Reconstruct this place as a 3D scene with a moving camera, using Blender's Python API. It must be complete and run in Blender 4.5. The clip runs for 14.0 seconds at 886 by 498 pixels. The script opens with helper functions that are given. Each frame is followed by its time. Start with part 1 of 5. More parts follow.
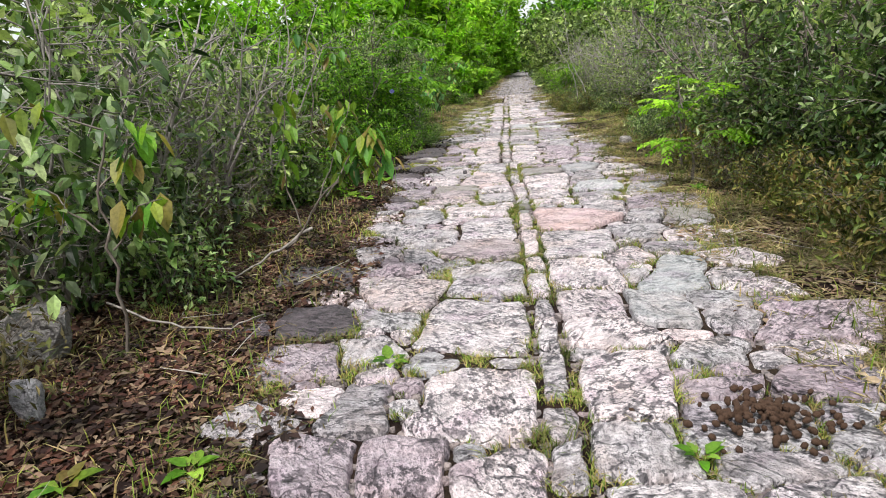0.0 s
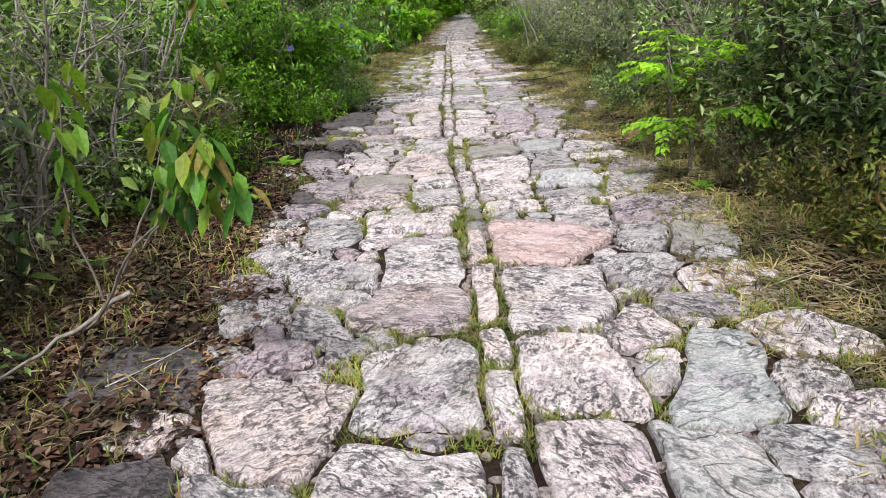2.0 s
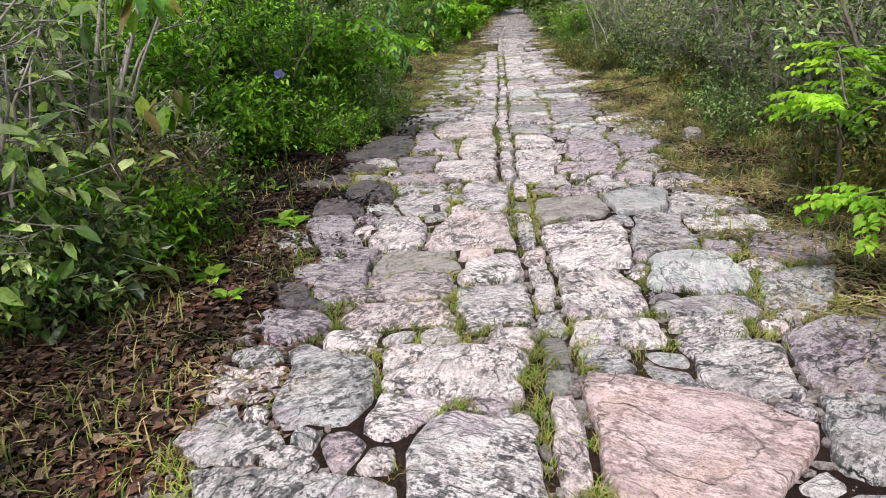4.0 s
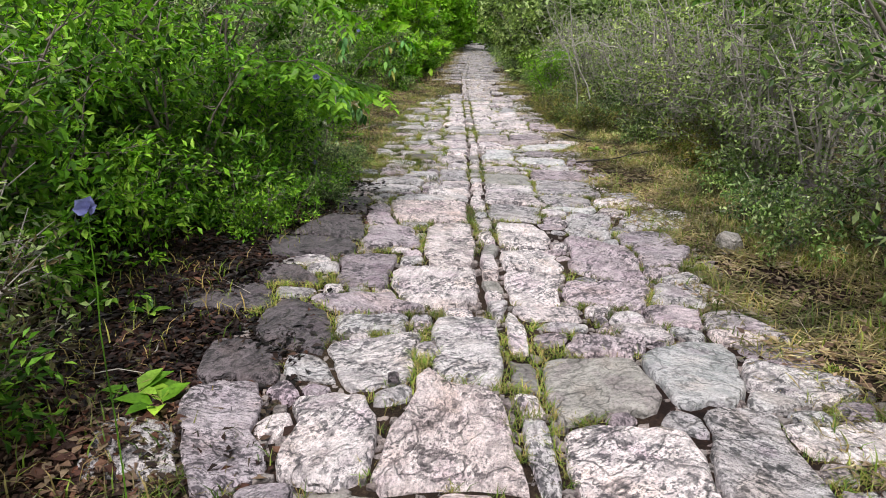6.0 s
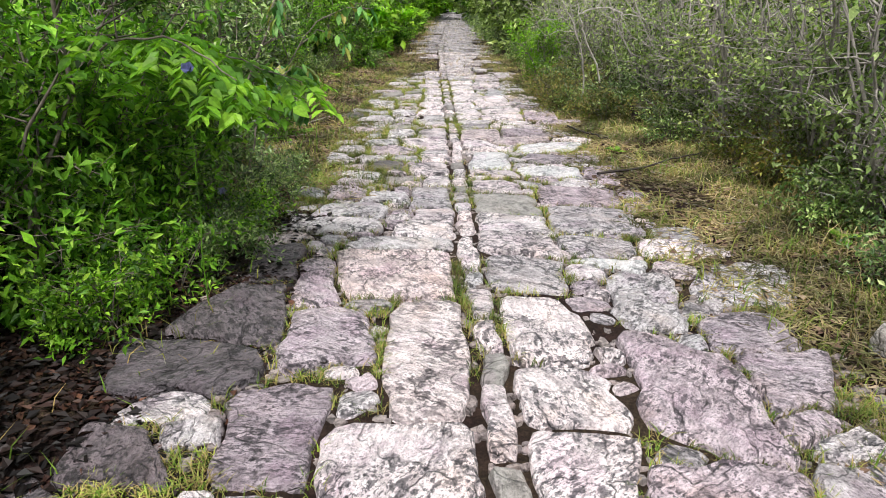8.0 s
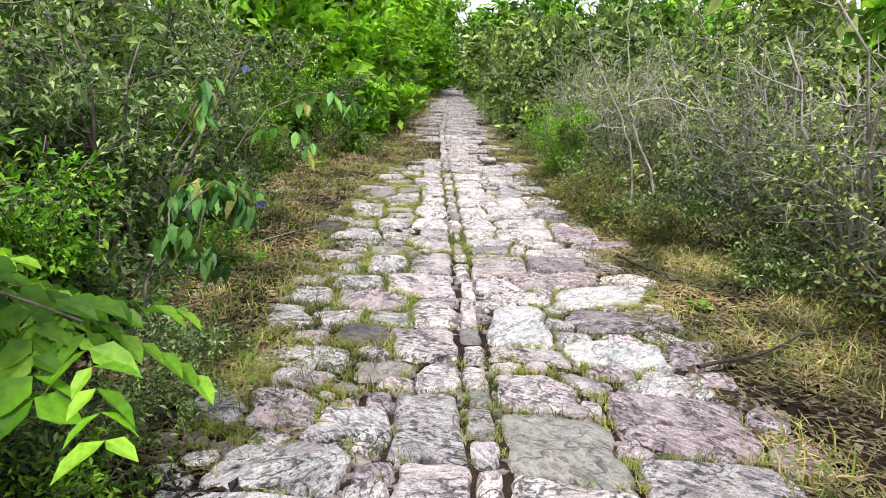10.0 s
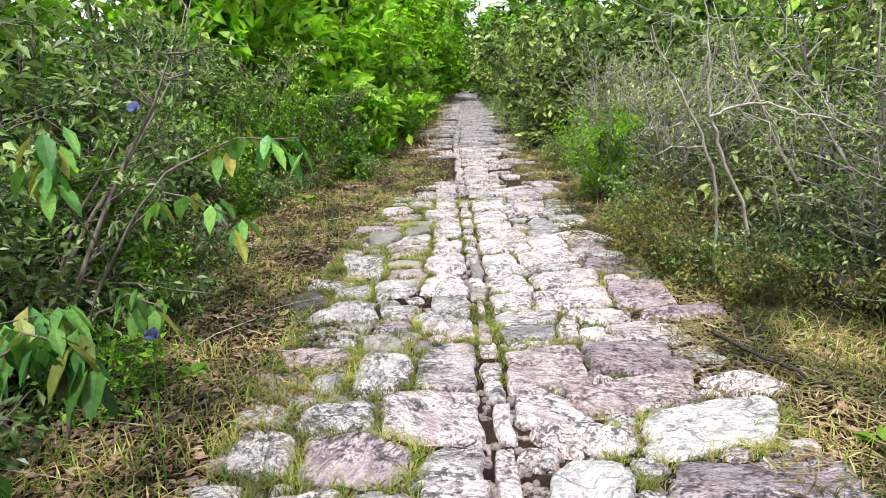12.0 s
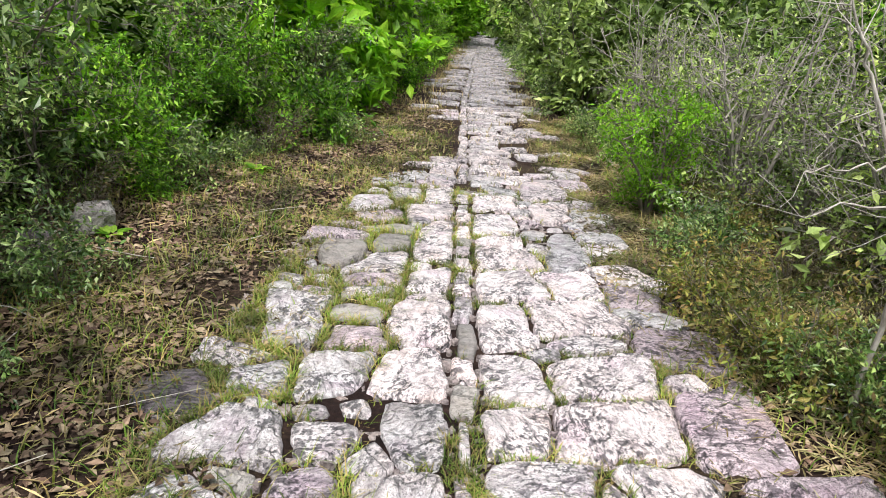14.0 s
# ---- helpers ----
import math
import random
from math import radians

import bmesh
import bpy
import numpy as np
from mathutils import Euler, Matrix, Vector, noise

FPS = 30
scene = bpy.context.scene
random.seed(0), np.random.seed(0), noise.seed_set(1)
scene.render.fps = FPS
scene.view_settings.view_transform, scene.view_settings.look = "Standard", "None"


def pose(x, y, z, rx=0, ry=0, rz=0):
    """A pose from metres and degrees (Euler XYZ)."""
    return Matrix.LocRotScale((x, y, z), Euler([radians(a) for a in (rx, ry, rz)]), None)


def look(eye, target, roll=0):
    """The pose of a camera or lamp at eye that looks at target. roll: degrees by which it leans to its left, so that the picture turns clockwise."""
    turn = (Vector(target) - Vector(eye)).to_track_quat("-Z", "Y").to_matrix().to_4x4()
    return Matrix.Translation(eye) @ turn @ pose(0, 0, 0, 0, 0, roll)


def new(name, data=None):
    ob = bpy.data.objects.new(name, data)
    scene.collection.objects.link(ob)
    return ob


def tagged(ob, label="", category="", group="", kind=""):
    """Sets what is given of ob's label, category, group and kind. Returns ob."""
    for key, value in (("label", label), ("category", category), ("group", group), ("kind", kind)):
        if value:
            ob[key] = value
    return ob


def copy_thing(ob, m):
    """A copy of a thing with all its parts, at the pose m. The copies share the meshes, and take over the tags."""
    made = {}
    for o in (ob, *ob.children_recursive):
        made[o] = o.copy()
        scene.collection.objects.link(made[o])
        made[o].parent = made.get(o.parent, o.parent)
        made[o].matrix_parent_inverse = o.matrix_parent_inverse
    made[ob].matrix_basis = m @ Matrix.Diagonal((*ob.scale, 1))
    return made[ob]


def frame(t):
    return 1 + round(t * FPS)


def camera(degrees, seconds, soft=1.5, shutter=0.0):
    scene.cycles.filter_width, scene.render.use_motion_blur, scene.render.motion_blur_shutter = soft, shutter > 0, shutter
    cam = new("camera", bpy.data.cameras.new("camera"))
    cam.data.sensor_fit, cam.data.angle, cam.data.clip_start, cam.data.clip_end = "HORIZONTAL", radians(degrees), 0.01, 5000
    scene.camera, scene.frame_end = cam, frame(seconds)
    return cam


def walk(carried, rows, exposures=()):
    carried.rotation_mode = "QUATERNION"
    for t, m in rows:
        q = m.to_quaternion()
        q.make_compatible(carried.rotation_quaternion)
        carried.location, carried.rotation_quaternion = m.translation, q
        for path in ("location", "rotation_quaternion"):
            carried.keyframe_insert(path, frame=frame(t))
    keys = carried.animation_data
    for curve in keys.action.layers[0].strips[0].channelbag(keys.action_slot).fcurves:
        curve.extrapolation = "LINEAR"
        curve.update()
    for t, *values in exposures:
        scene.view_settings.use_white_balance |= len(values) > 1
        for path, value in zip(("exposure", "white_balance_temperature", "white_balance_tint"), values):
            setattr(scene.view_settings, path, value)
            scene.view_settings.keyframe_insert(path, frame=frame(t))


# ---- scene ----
cam = camera(68.1, 14.0, soft=1.0)
PATH = [
    (0, (-0.017, 0.027, 1.47), (-0.002, 1.951, 0.924), -4.1),
    (0.5, (0.026, 0.502, 1.411), (0.179, 2.308, 0.565), 1.9),
    (1, (0.105, 0.903, 1.438), (0.309, 2.743, 0.683), -1.3),
    (1.5, (0.193, 1.384, 1.516), (0.247, 3.244, 0.782), -6.9),
    (2, (0.209, 1.881, 1.516), (0.383, 3.741, 0.802), -3.2),
    (2.5, (0.243, 2.407, 1.463), (0.452, 4.292, 0.828), -4.6),
    (2.7, (0.266, 2.594, 1.517), (0.346, 4.485, 0.871), -6.3),
    (4.8, (0.335, 4.596, 1.579), (0.455, 6.453, 0.848), 0.1),
    (5, (0.323, 4.794, 1.647), (0.51, 6.67, 0.98), 2.4),
    (5.5, (0.323, 5.201, 1.577), (0.658, 7.062, 0.925), 3.0),
    (5.7, (0.324, 5.427, 1.61), (0.685, 7.262, 0.902), 1.8),
    (6, (0.335, 5.672, 1.655), (0.536, 7.553, 1.006), 0.9),
    (6.5, (0.35, 6.258, 1.602), (0.575, 8.152, 0.999), 3.1),
    (7, (0.448, 6.707, 1.584), (0.747, 8.576, 0.937), 1.2),
    (7.2, (0.51, 6.916, 1.592), (0.776, 8.788, 0.94), -1.7),
    (7.5, (0.549, 7.237, 1.63), (0.704, 9.129, 1.002), -3.7),
    (8, (0.59, 7.844, 1.574), (0.856, 9.688, 0.847), 0.9),
    (8.5, (0.766, 8.368, 1.623), (0.878, 10.261, 0.987), -4.4),
    (9, (0.864, 8.882, 1.599), (1.079, 10.789, 1.035), -4.2),
    (9.2, (0.816, 9.186, 1.604), (1.073, 11.098, 1.078), 1.7),
    (11.3, (1.024, 11.237, 1.666), (1.325, 13.137, 1.118), 2.6),
    (11.5, (1.067, 11.407, 1.699), (1.263, 13.317, 1.142), -1.7),
    (12, (1.121, 11.914, 1.678), (1.34, 13.832, 1.156), -1.1),
    (12.5, (1.125, 12.401, 1.805), (1.499, 14.294, 1.278), 3.1),
    (13, (1.281, 12.933, 1.69), (1.646, 14.818, 1.129), 0.6),
    (13.5, (1.354, 13.375, 1.713), (1.589, 15.248, 1.052), 0.1),
    (14, (1.459, 13.992, 1.724), (1.681, 15.858, 1.039), 4.6),
]
walk(cam, [(t, look(eye, target, roll)) for t, eye, target, roll in PATH], [(0.0, 0.5), (2.5, 0.45), (5.0, 0.36), (7.5, 0.58), (9.0, 0.72), (12.5, 0.86), (14.0, 0.8)])

# ---- light ----
world = bpy.data.worlds.new("overcast_sky")
scene.world = world
world.use_nodes = True
wn = world.node_tree.nodes
sky = wn.new("ShaderNodeTexSky")
sky.sky_type = "NISHITA"
sky.sun_disc = False
sky.sun_elevation = radians(62)
sky.sun_rotation = radians(200)
sky.air_density, sky.dust_density, sky.ozone_density = 1.0, 2.0, 0.8
wn["Background"].inputs["Strength"].default_value = 0.115
cloud = wn.new("ShaderNodeMix")
cloud.data_type = "RGBA"
cloud.inputs[0].default_value = 0.7
cloud.inputs[7].default_value = (6.6, 6.7, 6.7, 1)
world.node_tree.links.new(sky.outputs[0], cloud.inputs[6])
world.node_tree.links.new(cloud.outputs[2], wn["Background"].inputs[0])
sun = new("sun", bpy.data.lights.new("sun", "SUN"))
sun.data.energy, sun.data.angle, sun.data.color = 3.4, radians(14), (1.0, 0.97, 0.94)
sun.matrix_world = look((0, 0, 30), (0.0 + 30 * math.sin(radians(20)) * 0.53, 30 * 0.53 * math.cos(radians(20)), 0))


# ---- materials ----
def graph(name, rough=0.7, spec=0.4):
    m = bpy.data.materials.new(name)
    m.use_nodes = True
    t = m.node_tree
    b = t.nodes["Principled BSDF"]
    b.inputs["Roughness"].default_value = rough
    b.inputs["Specular IOR Level"].default_value = spec
    return m, t, b


def node(t, kind, **inputs):
    n = t.nodes.new(kind)
    for k, v in inputs.items():
        key = k.replace("_", " ")
        n.inputs[key].default_value = v
    return n


def ramp(t, src, *stops):
    n = t.nodes.new("ShaderNodeValToRGB")
    e = n.color_ramp.elements
    while len(e) < len(stops):
        e.new(0.5)
    for el, (p, c) in zip(e, stops):
        el.position, el.color = p, (*c, 1)
    t.links.new(src, n.inputs[0])
    return n


def mix(t, fac, a, b, mode="MIX"):
    n = t.nodes.new("ShaderNodeMix")
    n.data_type, n.blend_type = "RGBA", mode
    for s, v in ((n.inputs[0], fac), (n.inputs[6], a), (n.inputs[7], b)):
        if isinstance(v, (int, float)):
            s.default_value = v
        elif isinstance(v, tuple):
            s.default_value = (*v, 1)
        else:
            t.links.new(v, s)
    return n.outputs[2]


def mathn(t, op, a, b):
    n = t.nodes.new("ShaderNodeMath")
    n.operation = op
    for s, v in zip(n.inputs, (a, b)):
        if isinstance(v, (int, float)):
            s.default_value = v
        else:
            t.links.new(v, s)
    return n.outputs[0]


def bump(t, b, height, strength, distance):
    n = node(t, "ShaderNodeBump", Strength=strength, Distance=distance)
    t.links.new(height, n.inputs["Height"])
    t.links.new(n.outputs[0], b.inputs["Normal"])


def stone_material(name, light, dark, vein, contrast=0.5, banding=5.0, joined=False, smooth=0.0):
    """Weathered gneiss: a pale mottled ground, grey patina, wriggling dark crevices and a rough broken relief."""
    m, t, b = graph(name, 0.56, 0.5)
    L = t.links.new
    tc = t.nodes.new("ShaderNodeTexCoord")
    if joined:
        r = t.nodes.new("ShaderNodeNewGeometry").outputs["Random Per Island"]
    else:
        r = t.nodes.new("ShaderNodeObjectInfo").outputs["Random"]
    rot = t.nodes.new("ShaderNodeVectorRotate")
    rot.rotation_type = "Z_AXIS"
    L(tc.outputs["Object"], rot.inputs["Vector"])
    L(mathn(t, "MULTIPLY", r, 6.28), rot.inputs["Angle"])
    comb = t.nodes.new("ShaderNodeCombineXYZ")
    for i, k in enumerate((37.0, 53.0, 71.0)):
        L(mathn(t, "MULTIPLY", r, k), comb.inputs[i])

    def vec(op, a, b):
        n = t.nodes.new("ShaderNodeVectorMath")
        n.operation = op
        for sck, v in zip(n.inputs, (a, b)):
            if isinstance(v, tuple):
                sck.default_value = v
            else:
                L(v, sck)
        return n.outputs[0]

    def cloudy(src, scale, detail, rough, distort=0.0):
        n = node(t, "ShaderNodeTexNoise", Scale=scale, Detail=detail, Roughness=rough, Distortion=distort)
        L(src, n.inputs["Vector"])
        return n.outputs[0]

    def creases(src, width):
        """1 on the flat, 0 in thin winding lines."""
        d = mathn(t, "ABSOLUTE", mathn(t, "SUBTRACT", src, 0.5), 0.0)
        return ramp(t, d, (0.0, (0, 0, 0)), (width, (1, 1, 1))).outputs[0]

    at = vec("ADD", rot.outputs[0], comb.outputs[0])
    bend = node(t, "ShaderNodeTexNoise", Scale=4.0, Detail=3.0, Roughness=0.55)
    L(at, bend.inputs["Vector"])
    warp = vec("ADD", at, vec("MULTIPLY", bend.outputs["Color"], (0.05, 0.05, 0.03)))
    along = vec("MULTIPLY", warp, (0.85, 1.15, 1.0))
    grain = cloudy(warp, 85.0, 4.0, 0.7)
    mottle = cloudy(along, 24.0, 5.0, 0.6)
    patina = cloudy(at, 6.0, 8.0, 0.66)
    area = cloudy(vec("ADD", at, (11.3, 4.7, 2.9)), 4.2, 3.0, 0.55)
    layers = cloudy(vec("MULTIPLY", warp, (banding * 0.6, banding * 2.4, banding)), 2.8, 5.0, 0.62)
    fold = cloudy(along, 4.4, 3.5, 0.5, 0.3)
    wrinkle = cloudy(along, 13.0, 3.0, 0.5, 0.2)
    split = creases(fold, 0.02)
    fine = creases(wrinkle, 0.035)
    worked = ramp(t, area, (0.40, (0.15, 0.15, 0.15)), (0.54, (1, 1, 1))).outputs[0]

    # ground colour between pale and veined, in soft bands
    band = ramp(t, layers, (0.36 + 0.06 * contrast, (1, 1, 1)), (0.54, (0, 0, 0))).outputs[0]
    col = mix(t, mathn(t, "MULTIPLY", band, 0.5), light, vein)
    # grey weathered skin in patches
    skin = ramp(t, patina, (0.50, (0, 0, 0)), (0.58, (1, 1, 1))).outputs[0]
    col = mix(t, mathn(t, "MULTIPLY", skin, 0.42 - 0.1 * smooth), col, tuple(0.55 * v + 0.45 * d for v, d in zip(vein, dark)))
    # dark mottling, stronger in the worked areas
    spots = ramp(t, mottle, (0.42, (1, 1, 1)), (0.475, (0, 0, 0))).outputs[0]
    col = mix(t, mathn(t, "MULTIPLY", mathn(t, "MULTIPLY", spots, worked), 0.8 - 0.4 * smooth), col, tuple(1.4 * v for v in dark))
    flecks = ramp(t, cloudy(along, 60.0, 3.0, 0.6), (0.40, (1, 1, 1)), (0.455, (0, 0, 0))).outputs[0]
    col = mix(t, mathn(t, "MULTIPLY", mathn(t, "MULTIPLY", flecks, worked), 0.8 - 0.4 * smooth), col, tuple(1.2 * v for v in dark))
    # creases
    lines = mathn(t, "MULTIPLY", mathn(t, "SUBTRACT", 1.0, fine), mathn(t, "MULTIPLY", mathn(t, "MULTIPLY", worked, spots), 0.75 - 0.45 * smooth))
    col = mix(t, lines, col, tuple(1.2 * v for v in dark))
    col = mix(t, mathn(t, "MULTIPLY", mathn(t, "SUBTRACT", 1.0, split), mathn(t, "MULTIPLY", worked, 0.8 - 0.3 * smooth)), col, dark)
    # sandy sparkle, warm and purple tinges
    specks = ramp(t, grain, (0.33, (0.35, 0.33, 0.34)), (0.46, (1.0, 1.0, 1.0)), (0.6, (1.22, 1.22, 1.22))).outputs[0]
    col = mix(t, 0.8 - 0.3 * smooth, col, specks, "MULTIPLY")
    tinge = ramp(t, bend.outputs[0], (0.34, (0.90, 0.82, 0.88)), (0.46, (1.0, 1.0, 1.0)), (0.6, (1.05, 1.01, 1.0)), (0.68, (1.03, 0.95, 0.9))).outputs[0]
    col = mix(t, 0.9, col, tinge, "MULTIPLY")
    tone = ramp(t, r, (0.0, (0.70, 0.68, 0.70)), (0.25, (1.04, 0.99, 0.99)), (0.5, (0.86, 0.87, 0.88)), (0.75, (1.08, 1.05, 1.05)), (1.0, (1.16, 1.11, 1.11))).outputs[0]
    L(mix(t, 1.0, col, tone, "MULTIPLY"), b.inputs["Base Color"])
    h = mathn(t, "MULTIPLY", fold, 0.8)
    for src, amount in ((mottle, 0.85 - 0.5 * smooth), (grain, 0.22), (fine, 0.05 * (1 - 0.6 * smooth)), (split, 0.26), (patina, 0.6), (layers, 0.75)):
        h = mathn(t, "ADD", h, mathn(t, "MULTIPLY", src, amount))
    bump(t, b, h, 1.0 - 0.3 * smooth, 0.07)
    return m


STONE = [
    stone_material("pale_gneiss", (0.95, 0.88, 0.89), (0.055, 0.052, 0.06), (0.44, 0.38, 0.40), 0.5),
    stone_material("rosy_gneiss", (0.90, 0.80, 0.80), (0.09, 0.075, 0.08), (0.46, 0.375, 0.38), 0.45),
    stone_material("grey_gneiss", (0.72, 0.70, 0.72), (0.045, 0.045, 0.05), (0.28, 0.25, 0.255), 0.3),
    stone_material("purple_schist", (0.66, 0.575, 0.625), (0.045, 0.038, 0.046), (0.24, 0.19, 0.22), 0.3, 6.0),
    stone_material("grey_green_slab", (0.60, 0.60, 0.61), (0.08, 0.088, 0.092), (0.34, 0.385, 0.39), 0.75, 3.4, False, 0.6),
    stone_material("pink_quartzite", (0.82, 0.66, 0.65), (0.17, 0.115, 0.11), (0.48, 0.37, 0.355), 0.7, 3.0, False, 0.6),
    stone_material("dark_schist", (0.19, 0.165, 0.18), (0.02, 0.018, 0.02), (0.05, 0.044, 0.048), 0.3),
    stone_material("brown_grey_slab", (0.34, 0.33, 0.31), (0.08, 0.078, 0.072), (0.22, 0.21, 0.20), 0.6, 3.2, False, 0.7),
]
STONE_MIX = stone_material("mixed_gneiss", (0.74, 0.69, 0.70), (0.05, 0.05, 0.055), (0.36, 0.32, 0.335), 0.42, 5.0, True)
# Darker, greyer copy of STONE_MIX: tree shade over the far stretch as colour.
STONE_FAR = stone_material("shaded_grey_gneiss", (0.50, 0.48, 0.50), (0.05, 0.05, 0.055), (0.28, 0.265, 0.28), 0.42, 5.0, True)
PEBBLE = stone_material("pebble_gneiss", (0.34, 0.30, 0.285), (0.06, 0.05, 0.05), (0.20, 0.175, 0.17), 0.3, 4.0, True, 0.6)


def soil_material():
    m, t, b = graph("soil_and_litter", 0.95, 0.15)
    L = t.links.new
    tc = t.nodes.new("ShaderNodeTexCoord")
    big = node(t, "ShaderNodeTexNoise", Scale=0.9, Detail=4.0)
    mid = node(t, "ShaderNodeTexNoise", Scale=9.0, Detail=6.0, Roughness=0.7)
    fine = node(t, "ShaderNodeTexNoise", Scale=70.0, Detail=5.0, Roughness=0.75)
    for n in (big, mid, fine):
        L(tc.outputs["Object"], n.inputs["Vector"])
    earth = ramp(t, mid.outputs[0], (0.3, (0.007, 0.004, 0.004)), (0.5, (0.022, 0.012, 0.011)), (0.72, (0.065, 0.038, 0.032)))
    straw = ramp(t, fine.outputs[0], (0.32, (0.03, 0.022, 0.015)), (0.52, (0.09, 0.07, 0.04)), (0.7, (0.20, 0.165, 0.09)))
    f = ramp(t, big.outputs[0], (0.42, (0, 0, 0)), (0.6, (1, 1, 1)))
    col = mix(t, mathn(t, "MULTIPLY", f.outputs[0], 0.35), earth.outputs[0], straw.outputs[0])
    specks = ramp(t, fine.outputs[0], (0.35, (0.4, 0.38, 0.36)), (0.65, (1.15, 1.1, 1.05)))
    L(mix(t, 0.8, col, specks.outputs[0], "MULTIPLY"), b.inputs["Base Color"])
    h = mathn(t, "ADD", mid.outputs[0], mathn(t, "MULTIPLY", fine.outputs[0], 0.5))
    bump(t, b, h, 0.9, 0.04)
    return m


def leaf_material(name, colours, rough=0.5, through_light=0.35, spec=0.25):
    """Leaves differ one from another; thin enough to let light through."""
    m, t, b = graph(name, rough, spec)
    L = t.links.new
    geo = t.nodes.new("ShaderNodeNewGeometry")
    stops = [(i / max(1, len(colours) - 1), c) for i, c in enumerate(colours)]
    base = ramp(t, geo.outputs["Random Per Island"], *stops)
    tc = t.nodes.new("ShaderNodeTexCoord")
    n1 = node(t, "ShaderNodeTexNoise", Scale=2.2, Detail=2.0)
    n2 = node(t, "ShaderNodeTexNoise", Scale=60.0, Detail=2.0)
    L(tc.outputs["Object"], n1.inputs["Vector"])
    L(tc.outputs["Object"], n2.inputs["Vector"])
    # Broad random tone; its wide dark end paints deeper shadows into the foliage.
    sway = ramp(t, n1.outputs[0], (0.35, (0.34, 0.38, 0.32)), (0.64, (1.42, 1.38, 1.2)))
    spot = ramp(t, n2.outputs[0], (0.35, (0.75, 0.75, 0.7)), (0.6, (1.05, 1.05, 1.0)))
    info = t.nodes.new("ShaderNodeObjectInfo")
    whole = ramp(t, info.outputs["Random"], (0.0, (0.78, 0.8, 0.78)), (0.5, (1.0, 1.0, 1.0)), (1.0, (1.2, 1.12, 0.95)))
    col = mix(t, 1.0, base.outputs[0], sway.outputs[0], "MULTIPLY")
    col = mix(t, 1.0, col, spot.outputs[0], "MULTIPLY")
    col = mix(t, 1.0, col, whole.outputs[0], "MULTIPLY")
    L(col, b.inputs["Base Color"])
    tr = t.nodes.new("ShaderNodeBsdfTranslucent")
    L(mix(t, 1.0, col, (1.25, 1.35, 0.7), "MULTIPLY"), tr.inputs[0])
    sh = t.nodes.new("ShaderNodeMixShader")
    sh.inputs[0].default_value = through_light
    L(b.outputs[0], sh.inputs[1])
    L(tr.outputs[0], sh.inputs[2])
    L(sh.outputs[0], t.nodes["Material Output"].inputs[0])
    return m


def bark_material(name, a, bcol, scale=30.0):
    m, t, b = graph(name, 0.85, 0.2)
    tc = t.nodes.new("ShaderNodeTexCoord")
    st = t.nodes.new("ShaderNodeMapping")
    st.inputs["Scale"].default_value = (1, 1, 0.25)
    t.links.new(tc.outputs["Object"], st.inputs[0])
    n = node(t, "ShaderNodeTexNoise", Scale=scale, Detail=5.0, Roughness=0.7)
    t.links.new(st.outputs[0], n.inputs["Vector"])
    c = ramp(t, n.outputs[0], (0.32, a), (0.65, bcol))
    t.links.new(c.outputs[0], b.inputs["Base Color"])
    bump(t, b, n.outputs[0], 0.6, 0.01)
    return m


SOIL = soil_material()
LUSH = leaf_material("lush_leaf", [(0.02, 0.06, 0.008), (0.10, 0.27, 0.02), (0.21, 0.46, 0.045), (0.36, 0.58, 0.09)])
BRIGHT = leaf_material("bright_leaf", [(0.15, 0.36, 0.02), (0.24, 0.50, 0.035), (0.36, 0.58, 0.07)], 0.5, 0.45)
OLIVE = leaf_material("olive_leaf", [(0.045, 0.065, 0.03), (0.16, 0.25, 0.085), (0.31, 0.43, 0.17), (0.48, 0.58, 0.33)], 0.45, 0.35)
GLOSSY = leaf_material("glossy_leaf", [(0.025, 0.055, 0.018), (0.10, 0.20, 0.055), (0.24, 0.37, 0.13), (0.42, 0.50, 0.29)], 0.38, 0.3, 0.5)
DROOP = leaf_material("drooping_leaf", [(0.06, 0.19, 0.05), (0.13, 0.32, 0.05), (0.26, 0.44, 0.06), (0.36, 0.46, 0.08), (0.30, 0.19, 0.09)], 0.4, 0.4)
PALE_LITTER = leaf_material("pale_litter", [(0.07, 0.04, 0.036), (0.17, 0.105, 0.09), (0.30, 0.20, 0.17), (0.40, 0.31, 0.26), (0.10, 0.055, 0.05)], 0.75, 0.05, 0.25)
# Red-brown litter; the shade under the bushes is put into its near-black colours.
SHADED_LITTER = leaf_material("shade_darkened_leaf", [(0.004, 0.0015, 0.0015), (0.010, 0.0035, 0.003), (0.018, 0.006, 0.005), (0.04, 0.014, 0.012), (0.006, 0.003, 0.003), (0.005, 0.002, 0.002), (0.13, 0.055, 0.04)], 0.6, 0.05, 0.3)
DRY = leaf_material("dry_leaf", [(0.02, 0.009, 0.009), (0.06, 0.026, 0.022), (0.10, 0.05, 0.042), (0.24, 0.165, 0.13), (0.12, 0.042, 0.03), (0.03, 0.014, 0.014), (0.03, 0.016, 0.014), (0.30, 0.22, 0.175)], 0.75, 0.05, 0.3)
STRAW = leaf_material("straw_blade", [(0.28, 0.21, 0.14), (0.50, 0.41, 0.28), (0.33, 0.265, 0.17), (0.21, 0.235, 0.095), (0.64, 0.55, 0.40)], 0.7, 0.1)
